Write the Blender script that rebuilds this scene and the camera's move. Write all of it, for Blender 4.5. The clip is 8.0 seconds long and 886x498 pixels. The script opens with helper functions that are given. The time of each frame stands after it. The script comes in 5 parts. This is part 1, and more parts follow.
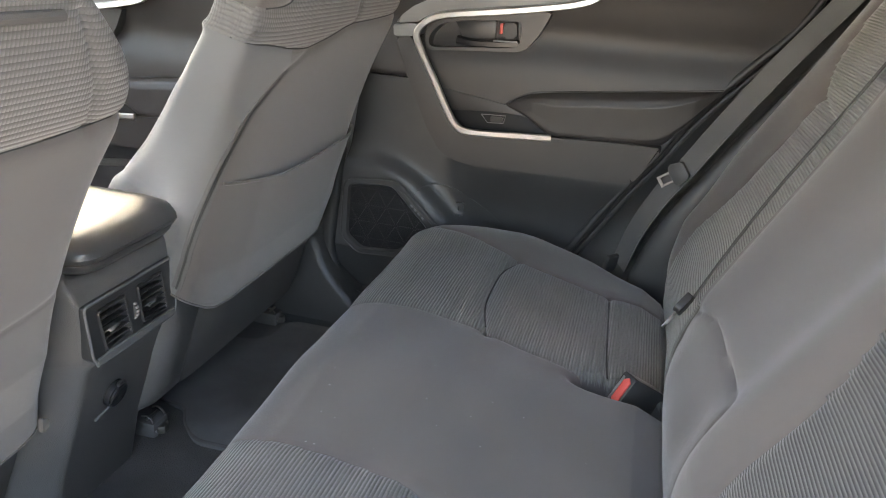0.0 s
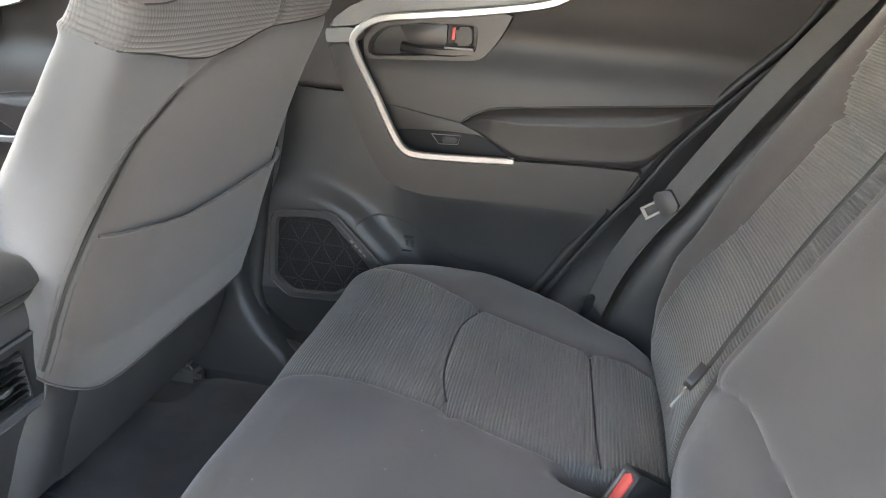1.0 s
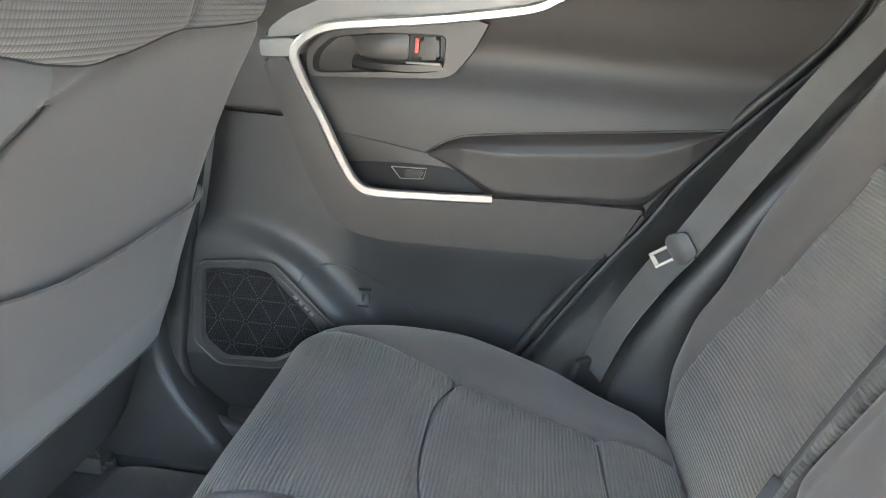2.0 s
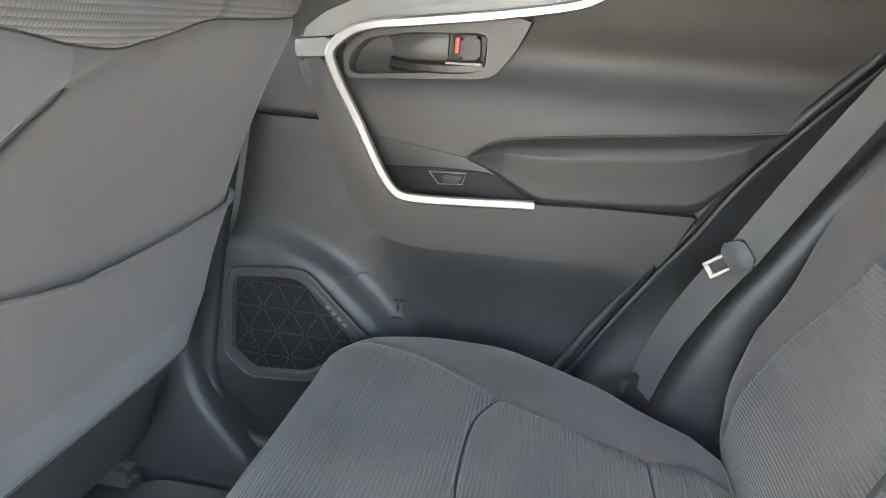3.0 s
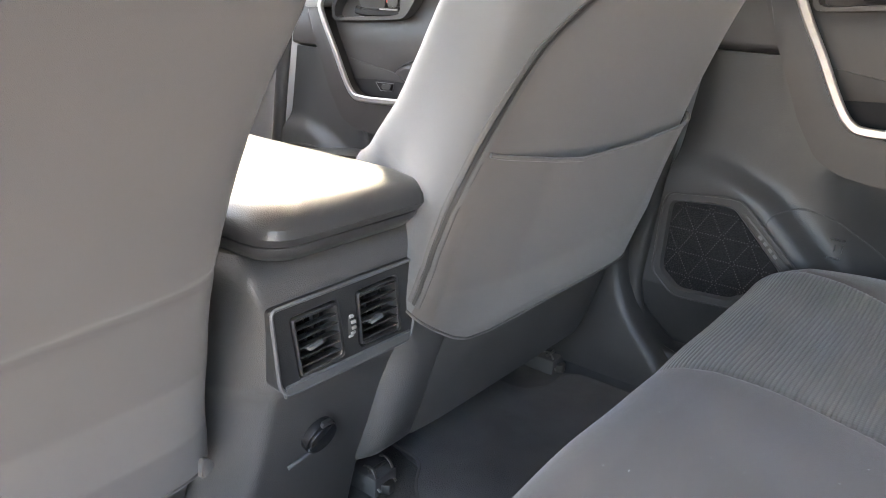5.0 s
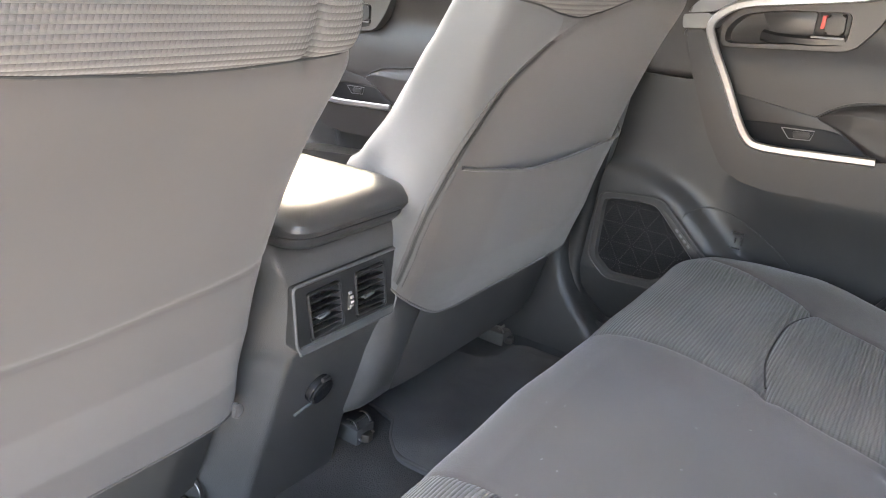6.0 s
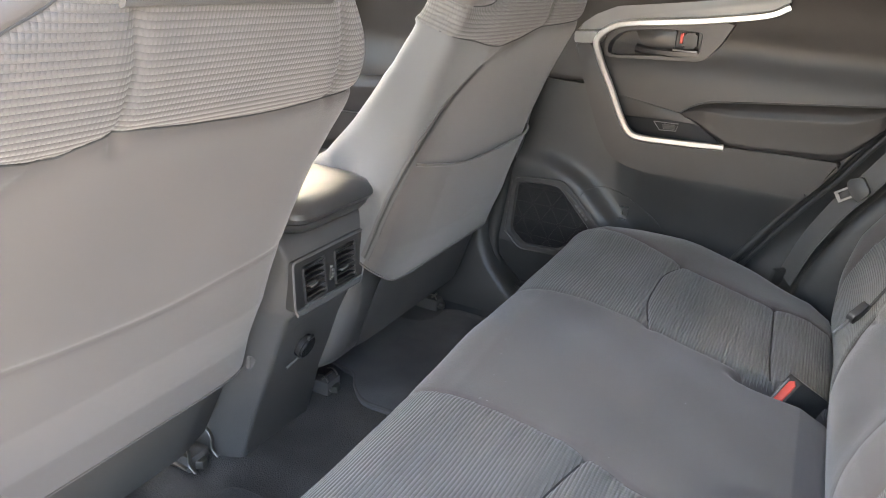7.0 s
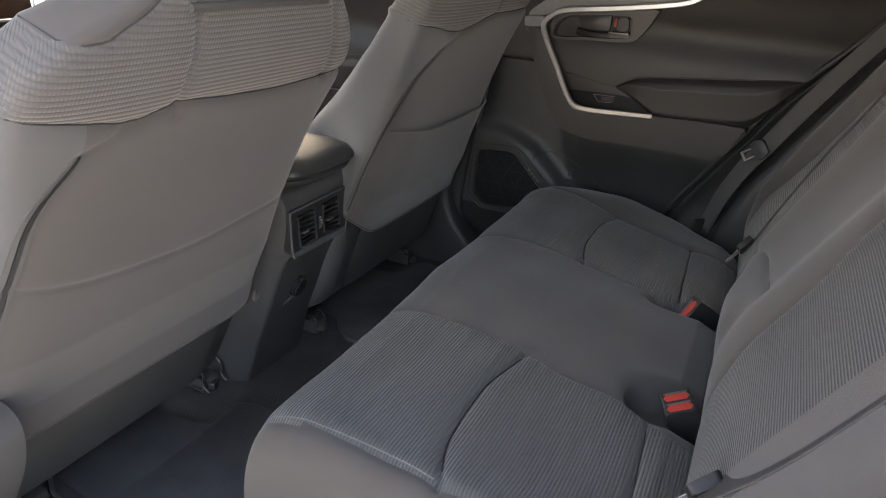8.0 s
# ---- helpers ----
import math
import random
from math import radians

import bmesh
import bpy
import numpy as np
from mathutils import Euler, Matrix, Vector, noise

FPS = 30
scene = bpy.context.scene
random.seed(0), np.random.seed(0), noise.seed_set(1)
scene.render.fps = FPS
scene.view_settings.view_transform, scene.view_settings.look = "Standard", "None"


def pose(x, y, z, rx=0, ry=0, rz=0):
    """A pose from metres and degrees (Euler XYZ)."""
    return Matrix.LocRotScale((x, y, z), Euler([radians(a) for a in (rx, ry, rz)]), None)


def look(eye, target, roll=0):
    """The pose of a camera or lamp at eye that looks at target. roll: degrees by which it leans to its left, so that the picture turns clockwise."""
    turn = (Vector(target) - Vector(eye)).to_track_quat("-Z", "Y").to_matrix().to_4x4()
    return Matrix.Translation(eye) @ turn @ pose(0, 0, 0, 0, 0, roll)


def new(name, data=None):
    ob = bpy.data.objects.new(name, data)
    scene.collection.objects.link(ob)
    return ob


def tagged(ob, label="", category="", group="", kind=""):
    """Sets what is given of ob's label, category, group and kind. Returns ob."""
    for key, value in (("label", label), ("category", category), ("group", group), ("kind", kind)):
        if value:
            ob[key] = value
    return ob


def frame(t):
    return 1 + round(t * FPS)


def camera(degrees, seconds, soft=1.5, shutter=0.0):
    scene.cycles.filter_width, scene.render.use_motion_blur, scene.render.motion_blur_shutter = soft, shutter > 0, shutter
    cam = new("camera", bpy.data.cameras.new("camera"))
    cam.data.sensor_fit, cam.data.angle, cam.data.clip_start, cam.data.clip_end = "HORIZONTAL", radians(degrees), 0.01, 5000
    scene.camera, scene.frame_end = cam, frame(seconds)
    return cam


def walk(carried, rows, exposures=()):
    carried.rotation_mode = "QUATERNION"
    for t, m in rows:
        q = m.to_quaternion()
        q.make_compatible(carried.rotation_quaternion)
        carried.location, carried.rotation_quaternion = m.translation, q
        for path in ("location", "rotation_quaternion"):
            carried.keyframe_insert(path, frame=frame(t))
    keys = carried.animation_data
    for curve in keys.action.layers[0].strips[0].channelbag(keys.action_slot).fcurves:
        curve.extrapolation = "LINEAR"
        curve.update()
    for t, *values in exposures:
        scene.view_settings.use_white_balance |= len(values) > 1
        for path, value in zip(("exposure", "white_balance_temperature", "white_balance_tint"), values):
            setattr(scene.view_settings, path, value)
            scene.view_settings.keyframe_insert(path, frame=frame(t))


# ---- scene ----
cam = camera(60.0, 8.0, 1.0)
PATH = [
    (0, (0.641, -0.83, 0.898), (0.206, 0.982, 0.173), 4.3),
    (0.5, (0.619, -0.72, 0.888), (0.235, 1.107, 0.171), 4.3),
    (1, (0.575, -0.596, 0.871), (0.281, 1.255, 0.174), 4.7),
    (1.5, (0.54, -0.451, 0.852), (0.319, 1.425, 0.195), 4.8),
    (1.7, (0.529, -0.41, 0.841), (0.335, 1.475, 0.201), 4.8),
    (2.8, (0.493, -0.335, 0.796), (0.333, 1.575, 0.226), 5.0),
    (3, (0.506, -0.331, 0.791), (0.238, 1.569, 0.224), 4.6),
    (3.5, (0.477, -0.376, 0.771), (-0.081, 1.446, 0.166), 4.1),
    (4, (0.466, -0.437, 0.737), (-0.432, 1.235, 0.107), 3.4),
    (4.5, (0.47, -0.474, 0.722), (-0.645, 1.054, 0.072), 2.9),
    (4.7, (0.476, -0.477, 0.72), (-0.666, 1.028, 0.063), 2.9),
    (5.8, (0.55, -0.621, 0.773), (-0.524, 0.923, 0.093), 4.6),
    (6, (0.567, -0.669, 0.797), (-0.445, 0.911, 0.106), 5.0),
    (6.5, (0.6, -0.776, 0.842), (-0.293, 0.873, 0.146), 5.2),
    (7, (0.623, -0.934, 0.874), (-0.154, 0.767, 0.166), 5.1),
    (7.5, (0.65, -1.039, 0.902), (-0.055, 0.682, 0.168), 5.2),
    (8, (0.728, -1.16, 0.915), (0.035, 0.558, 0.162), 5.2),
]
walk(cam, [(t, look(eye, target, roll)) for t, eye, target, roll in PATH],
     [(0.0, 4.47, 8680, 12), (1.0, 4.82, 8430, 11), (1.5, 5.07, 7980, 7), (3.0, 5.32, 8030, 9), (3.5, 5.17, 7930, 12), (4.5, 4.92, 8430, 14), (6.0, 5.07, 8730, 15), (6.5, 5.02, 8830, 15), (7.0, 4.74, 8830, 14), (7.5, 4.6, 9030, 14), (8.0, 3.32, 9030, 15)])

# ---- world, sun, exposure ----
world = bpy.data.worlds.new("world")
scene.world = world
world.use_nodes = True
sky = world.node_tree.nodes.new("ShaderNodeTexSky")
sky.sky_type = "NISHITA"
sky.sun_disc = False
sky.sun_elevation, sky.sun_rotation = radians(42.8), radians(-33.7)
world.node_tree.links.new(sky.outputs[0], world.node_tree.nodes["Background"].inputs[0])
world.node_tree.nodes["Background"].inputs[1].default_value = 0.15
sky.dust_density, sky.air_density = 3.0, 0.8
sun_data = bpy.data.lights.new("sun", "SUN")
sun_data.energy, sun_data.angle, sun_data.color = 3.0, radians(0.6), (1.0, 0.95, 0.88)
sun = new("sun", sun_data)
sun.matrix_world = look((-3.0, 4.5, 5.0), (0, 0, 0))

# ---- materials ----
def nodes_of(name):
    m = bpy.data.materials.new(name)
    m.use_nodes = True
    t = m.node_tree
    return m, t, t.nodes["Principled BSDF"], t.nodes.new, t.links.new


def surface(name, base, rough, metal=0.0, grain=900.0, bump=0.15, spot=0.12, coat=0.0, sheen=0.0, cells=False, depth=0.0006, spec=0.5, blot=None):
    """Base colour varied at two scales, with fine relief."""
    m, t, b, node, link = nodes_of(name)
    co = node("ShaderNodeTexCoord")
    big = node("ShaderNodeTexNoise")
    big.inputs["Scale"].default_value, big.inputs["Detail"].default_value = 7.0, 4
    link(co.outputs["Object"], big.inputs["Vector"])
    if cells:
        fine = node("ShaderNodeTexVoronoi")
        fine.feature = "SMOOTH_F1"
    else:
        fine = node("ShaderNodeTexNoise")
        fine.inputs["Detail"].default_value = 2
    fine.inputs["Scale"].default_value = grain
    link(co.outputs["Object"], fine.inputs["Vector"])
    ramp = node("ShaderNodeMapRange")
    ramp.inputs["From Min"].default_value, ramp.inputs["From Max"].default_value = 0.3, 0.7
    blot = spot if blot is None else blot
    ramp.inputs["To Min"].default_value, ramp.inputs["To Max"].default_value = 1 - blot, 1 + blot
    link(big.outputs["Fac"], ramp.inputs["Value"])
    fr = node("ShaderNodeMapRange")
    fr.inputs["To Min"].default_value, fr.inputs["To Max"].default_value = 1 - spot, 1 + spot
    link(fine.outputs["Distance" if cells else "Fac"], fr.inputs["Value"])
    mul = node("ShaderNodeMath")
    mul.operation = "MULTIPLY"
    link(ramp.outputs[0], mul.inputs[0])
    link(fr.outputs[0], mul.inputs[1])
    col = node("ShaderNodeVectorMath")
    col.operation = "SCALE"
    col.inputs[0].default_value = base
    link(mul.outputs[0], col.inputs["Scale"])
    link(col.outputs[0], b.inputs["Base Color"])
    rr = node("ShaderNodeMapRange")
    rr.inputs["To Min"].default_value, rr.inputs["To Max"].default_value = rough * 0.85, min(1.0, rough * 1.15)
    link(big.outputs["Fac"], rr.inputs["Value"])
    link(rr.outputs[0], b.inputs["Roughness"])
    bp = node("ShaderNodeBump")
    bp.inputs["Strength"].default_value, bp.inputs["Distance"].default_value = bump, depth
    link(fine.outputs["Distance" if cells else "Fac"], bp.inputs["Height"])
    link(bp.outputs[0], b.inputs["Normal"])
    b.inputs["Metallic"].default_value = metal
    b.inputs["Specular IOR Level"].default_value = spec
    b.inputs["Coat Weight"].default_value = coat
    b.inputs["Sheen Weight"].default_value = sheen
    b.inputs["Sheen Roughness"].default_value = 0.5
    return m


def ribbed(name, base, pitch, cross=0.0, tone_k=0.085, relief=0.36):
    """Corded upholstery: ridges across the stored arc length, broken up along the cord."""
    m, t, b, node, link = nodes_of(name)
    def attr(key):
        a = node("ShaderNodeAttribute")
        a.attribute_name = key
        return a.outputs["Fac"]
    def math(op, a, c):
        n = node("ShaderNodeMath")
        n.operation = op
        for k, v in enumerate((a, c)):
            if isinstance(v, (int, float)):
                n.inputs[k].default_value = v
            else:
                link(v, n.inputs[k])
        return n.outputs[0]
    arc, run = attr("arc"), attr("run")
    co = node("ShaderNodeTexCoord")
    noise_n = node("ShaderNodeTexNoise")
    noise_n.inputs["Scale"].default_value, noise_n.inputs["Detail"].default_value = 1100, 3
    link(co.outputs["Object"], noise_n.inputs["Vector"])
    big = node("ShaderNodeTexNoise")
    big.inputs["Scale"].default_value = 9
    link(co.outputs["Object"], big.inputs["Vector"])
    def cord(u, step, sharp):
        """Broad ridges between narrow grooves, from -1 to 1."""
        w = math("ADD", math("MULTIPLY", math("SINE", math("MULTIPLY", u, 2 * math_pi / step), 0), 0.5), 0.5)
        return math("SUBTRACT", math("MULTIPLY", math("POWER", w, sharp), 2.0), 1.0)
    wave = cord(arc, pitch, 0.45)
    weave = cord(run, 0.0042, 0.5)
    h = math("ADD", wave, math("MULTIPLY", weave, cross))
    h = math("ADD", h, math("MULTIPLY", noise_n.outputs["Fac"], 0.35))
    bp = node("ShaderNodeBump")
    bp.inputs["Strength"].default_value, bp.inputs["Distance"].default_value = relief, 0.0010
    link(h, bp.inputs["Height"])
    link(bp.outputs[0], b.inputs["Normal"])
    tone = math("ADD", math("MULTIPLY", h, tone_k), 0.93)
    tone = math("MULTIPLY", tone, math("ADD", math("MULTIPLY", big.outputs["Fac"], 0.25), 0.87))
    col = node("ShaderNodeVectorMath")
    col.operation = "SCALE"
    col.inputs[0].default_value = base
    link(tone, col.inputs["Scale"])
    link(col.outputs[0], b.inputs["Base Color"])
    b.inputs["Roughness"].default_value = 0.85
    b.inputs["Sheen Weight"].default_value = 0.25
    return m


math_pi = math.pi
FABRIC = surface("plain_fabric", (0.080, 0.0715, 0.067), 0.9, grain=2000, bump=0.35, spot=0.07, sheen=0.3)
RIB = ribbed("corded_fabric", (0.107, 0.108, 0.101), 0.0046, 0.08, 0.15, 0.65)
# the seat's corded cloth again, darkened for the dimmer wide back
RIB_SHADED = ribbed("fine_corded_fabric_shaded", (0.048, 0.049, 0.048), 0.0035, 0.0, 0.18, 0.5)
RIB_GRID = ribbed("corded_fabric_light", (0.108, 0.103, 0.100), 0.0062, 0.32, 0.10, 0.6)
BOARD = surface("felt_board", (0.085, 0.082, 0.079), 0.95, grain=1200, bump=0.5, spot=0.15)
CARPET = surface("carpet", (0.075, 0.074, 0.073), 1.0, grain=420, bump=1.0, spot=0.35, depth=0.002)
SOFT = surface("soft_touch_panel", (0.036, 0.033, 0.032), 0.36, grain=1300, bump=0.35, spot=0.10, cells=True, depth=0.0006, spec=0.28)
HARD = surface("hard_plastic", (0.040, 0.040, 0.040), 0.32, grain=1000, bump=0.35, spot=0.14, cells=True, depth=0.0008, spec=0.30)
CONSOLE = surface("grained_console_plastic", (0.098, 0.095, 0.093), 0.38, grain=1000, bump=0.4, spot=0.12, cells=True, depth=0.0012)
SATIN = surface("satin_grey_plastic", (0.13, 0.13, 0.13), 0.35, grain=900, bump=0.1, spot=0.05)
CAP = surface("pale_grey_plastic", (0.16, 0.16, 0.157), 0.3, grain=900, bump=0.1, spot=0.05)
POD = surface("black_switch_panel", (0.016, 0.016, 0.017), 0.5, grain=900, bump=0.1, spot=0.05, spec=0.12)
BOWL = surface("dark_grey_plastic", (0.050, 0.048, 0.047), 0.36, grain=900, bump=0.1, spot=0.05, spec=0.3)
GLOSS = surface("dark_gloss_plastic", (0.022, 0.022, 0.023), 0.25, grain=500, bump=0.03, spot=0.05, spec=0.25)
LEATHER = surface("armrest_leatherette", (0.055, 0.055, 0.056), 0.33, grain=950, bump=0.4, spot=0.06, cells=True, coat=0.08, depth=0.0006)
SILVER = surface("satin_silver", (0.56, 0.55, 0.54), 0.34, metal=0.9, grain=600, bump=0.03, spot=0.04)
STEEL = surface("bright_steel", (0.48, 0.47, 0.46), 0.25, metal=1.0, grain=600, bump=0.03, spot=0.05)
BRACKET = surface("plated_bracket", (0.22, 0.21, 0.20), 0.42, metal=1.0, grain=300, bump=0.2, spot=0.2)
RED = surface("red_button", (0.62, 0.065, 0.05), 0.4, grain=600, bump=0.05, spot=0.05)
RUBBER = surface("black_rubber", (0.025, 0.025, 0.025), 0.5, grain=600, bump=0.1, spot=0.1)
BELT = surface("belt_webbing", (0.078, 0.076, 0.074), 0.6, grain=1300, bump=0.5, spot=0.12)
PILLAR = surface("light_grey_trim", (0.30, 0.29, 0.27), 0.7, grain=700, bump=0.2, spot=0.05)
SEAM = surface("dark_thread", (0.045, 0.045, 0.045), 0.9, grain=900, bump=0.2, spot=0.1)
STITCH = surface("pale_thread", (0.25, 0.25, 0.25), 0.8, grain=900, bump=0.2, spot=0.1)
ROOF = surface("headliner", (0.60, 0.59, 0.57), 0.95, grain=900, bump=0.3, spot=0.05)
PAINT = surface("body_paint", (0.35, 0.36, 0.37), 0.3, grain=300, bump=0.02, spot=0.03, coat=0.5)
PLASTER = surface("pale_plaster", (0.52, 0.50, 0.46), 0.9, grain=120, bump=0.5, spot=0.08, depth=0.003)
ASPHALT = surface("pale_concrete", (0.42, 0.40, 0.37), 0.95, grain=160, bump=0.6, spot=0.25, depth=0.004)


# ---- building helpers ----
def thing(name, label, category, at=(0, 0, 0), kind="", group=""):
    ob = new(name)
    ob.empty_display_size = 0.05
    ob.location = at
    bpy.context.view_layer.update()
    return tagged(ob, label, category, group, kind)


def finish(me, material, angle=38):
    me.materials.append(material)
    me.shade_smooth()
    me.set_sharp_from_angle(angle=radians(angle))
    return me


def part(name, bm, material, parent=None, label="", angle=38):
    me = bpy.data.meshes.new(name)
    bmesh.ops.recalc_face_normals(bm, faces=bm.faces)
    bm.to_mesh(me)
    bm.free()
    finish(me, material, angle)
    ob = new(name, me)
    if parent is not None:
        ob.parent = parent
        ob.matrix_parent_inverse = parent.matrix_world.inverted()
    return tagged(ob, label)


def sheet(name, verts, faces, material, parent=None, label="", arc=None, run=None, angle=60):
    """A mesh from arrays, with the lengths that the corded cloth needs."""
    verts = np.asarray(verts)
    used = sorted({i for f in faces for i in f})
    back = {i: k for k, i in enumerate(used)}
    me = bpy.data.meshes.new(name)
    me.from_pydata([tuple(verts[i]) for i in used], [], [[back[i] for i in f] for f in faces])
    for key, data in (("arc", arc), ("run", run)):
        if data is not None:
            layer = me.attributes.new(key, "FLOAT", "POINT")
            layer.data.foreach_set("value", np.asarray(data, dtype=np.float32).ravel()[used])
    bm = bmesh.new()
    bm.from_mesh(me)
    bmesh.ops.recalc_face_normals(bm, faces=bm.faces)
    bm.to_mesh(me)
    bm.free()
    finish(me, material, angle)
    ob = new(name, me)
    if parent is not None:
        ob.parent = parent
        ob.matrix_parent_inverse = parent.matrix_world.inverted()
    return tagged(ob, label)


def box(x0, x1, y0, y1, z0, z1, bevel=0.004, seg=2):
    bm = bmesh.new()
    bmesh.ops.create_cube(bm, size=1, matrix=Matrix.Translation(((x0 + x1) / 2, (y0 + y1) / 2, (z0 + z1) / 2)) @ Matrix.Diagonal((x1 - x0, y1 - y0, z1 - z0, 1)))
    if bevel:
        bmesh.ops.bevel(bm, geom=bm.edges[:], offset=bevel, segments=seg, affect="EDGES", profile=0.5)
    return bm


def moved(bm, m):
    bmesh.ops.transform(bm, matrix=m, verts=bm.verts)
    return bm


def joined(*bms):
    out = bmesh.new()
    for b in bms:
        me = bpy.data.meshes.new("tmp")
        b.to_mesh(me)
        out.from_mesh(me)
        b.free()
        bpy.data.meshes.remove(me)
    return out


def rounded(outline, r, seg=4):
    """An outline with its corners rounded by about r."""
    pts, n, out = [Vector(p) for p in outline], len(outline), []
    for i in range(n):
        a, p, c = pts[i - 1], pts[i], pts[(i + 1) % n]
        ra = min(r, (a - p).length * 0.45)
        rc = min(r, (c - p).length * 0.45)
        q0, q1 = p + (a - p).normalized() * ra, p + (c - p).normalized() * rc
        for k in range(seg + 1):
            u = k / seg
            out.append(q0 * (1 - u) ** 2 + p * 2 * u * (1 - u) + q1 * u ** 2)
    return out


def slab(outline, near, far, bevel=0.003, r=0.0, seg=2, axis="y"):
    """A flat outline given depth: in (x, z) from y near to far, or in (y, z) for axis x. The near side is bevelled."""
    pts = rounded(outline, r) if r else [Vector(p) for p in outline]
    put = (lambda a, b, d: (a, d, b)) if axis == "y" else (lambda a, b, d: (d, a, b)) if axis == "x" else (lambda a, b, d: (a, b, d))
    bm = bmesh.new()
    front = [bm.verts.new(put(p[0], p[1], near)) for p in pts]
    rear = [bm.verts.new(put(p[0], p[1], far)) for p in pts]
    face = bm.faces.new(front)
    bm.faces.new(rear[::-1])
    n = len(pts)
    for i in range(n):
        bm.faces.new((front[i], rear[i], rear[(i + 1) % n], front[(i + 1) % n]))
    if bevel:
        bmesh.ops.bevel(bm, geom=list(face.edges), offset=bevel, segments=seg, affect="EDGES", profile=0.5)
    return bm


def spline(points, n):
    """n points along a smooth curve through the given ones."""
    P = [Vector(p) for p in points]
    P = [P[0] * 2 - P[1]] + P + [P[-1] * 2 - P[-2]]
    out = []
    for k in range(n):
        u = k / (n - 1) * (len(P) - 3)
        i = min(int(u), len(P) - 4)
        t = u - i
        a, b, c, d = P[i:i + 4]
        out.append(0.5 * (2 * b + (c - a) * t + (2 * a - 5 * b + 4 * c - d) * t * t + (3 * b - a - 3 * c + d) * t ** 3))
    return out


def sweep(points, section, up=(0, 1, 0), closed=True, cap=True):
    """A cross-section in (side, up) swept along points."""
    up = Vector(up).normalized()
    bm, rings = bmesh.new(), []
    n = len(points)
    for i, p in enumerate(points):
        d = (Vector(points[min(i + 1, n - 1)]) - Vector(points[max(i - 1, 0)])).normalized()
        side = d.cross(up).normalized()
        u = side.cross(d).normalized()
        rings.append([bm.verts.new(Vector(p) + side * a + u * b) for a, b in section])
    m = len(section)
    for a, b in zip(rings, rings[1:]):
        for k in range(m if closed else m - 1):
            bm.faces.new((a[k], a[(k + 1) % m], b[(k + 1) % m], b[k]))
    if cap and closed:
        bm.faces.new(rings[0][::-1])
        bm.faces.new(rings[-1])
    return bm


def circle(r, n=10, r2=None):
    return [(r * math.cos(2 * math_pi * k / n), (r2 or r) * math.sin(2 * math_pi * k / n)) for k in range(n)]


def flat(w, h, e=0.3):
    """A strip section w wide and h thick with chamfered edges."""
    c = min(w, h) * e
    return [(-w / 2 + c, -h / 2), (w / 2 - c, -h / 2), (w / 2, -h / 2 + c), (w / 2, h / 2 - c), (w / 2 - c, h / 2), (-w / 2 + c, h / 2), (-w / 2, h / 2 - c), (-w / 2, -h / 2 + c)]


def cyl(p, q, r, n=20, bevel=0.001, r2=None):
    d = Vector(q) - Vector(p)
    bm = bmesh.new()
    m = Matrix.Translation((Vector(p) + Vector(q)) / 2) @ d.to_track_quat("Z", "Y").to_matrix().to_4x4()
    bmesh.ops.create_cone(bm, cap_ends=True, segments=n, radius1=r, radius2=r if r2 is None else r2, depth=d.length, matrix=m)
    if bevel:
        caps = [e for f in bm.faces if len(f.verts) > 4 for e in f.edges]
        bmesh.ops.bevel(bm, geom=caps, offset=bevel, segments=2, affect="EDGES", profile=0.5)
    return bm


def lerp(table, u):
    xs, ys = zip(*table)
    return np.interp(u, xs, ys)


def smooth_lerp(table, u):
    """Interpolation with eased ends between the rows of a table."""
    xs, ys = np.array(table, float).T
    u = np.asarray(u, float)
    out = np.zeros_like(u)
    w = 0.02
    for o in (-2, -1, 0, 1, 2):
        out += np.interp(u + o * w * 0.5, xs, ys)
    return out / 5


def dist_to(curve, A, B):
    """The distance of the points (A, B) from a curve in the same plane."""
    best = np.full(A.shape, 9.0)
    pts = [np.array(p[:2], float) for p in curve]
    for p, q in zip(pts, pts[1:]):
        d = q - p
        t = np.clip(((A - p[0]) * d[0] + (B - p[1]) * d[1]) / (d @ d), 0, 1)
        best = np.minimum(best, np.hypot(A - p[0] - t * d[0], B - p[1] - t * d[1]))
    return best


def crease(d, deep=0.005, w=0.003, soft=0.004, ws=0.016):
    return deep * np.exp(-(d / w) ** 2) + soft * np.exp(-(d / ws) ** 2)


def curve2(points, n=24):
    return [(p.x, p.y) for p in spline([(a, b, 0) for a, b in points], n)]


def grid_faces(ni, nj, keep=None):
    out = []
    for i in range(ni - 1):
        for j in range(nj - 1):
            out.append((i * nj + j, (i + 1) * nj + j, (i + 1) * nj + j + 1, i * nj + j + 1))
    return out


def ring_box(x0, x1, hw, r, z, y0=0.0, n=5):
    return [(p[0], p[1] + y0, z) for p in rounded([(x0, -hw), (x1, -hw), (x1, hw), (x0, hw)], r, n)]


def stack(rings, cap=True):
    bm = bmesh.new()
    R = [[bm.verts.new(p) for p in ring] for ring in rings]
    n = len(R[0])
    for a, b in zip(R, R[1:]):
        for k in range(n):
            bm.faces.new((a[k], a[(k + 1) % n], b[(k + 1) % n], b[k]))
    bm.faces.new(R[0][::-1])
    bm.faces.new(R[-1])
    return bm


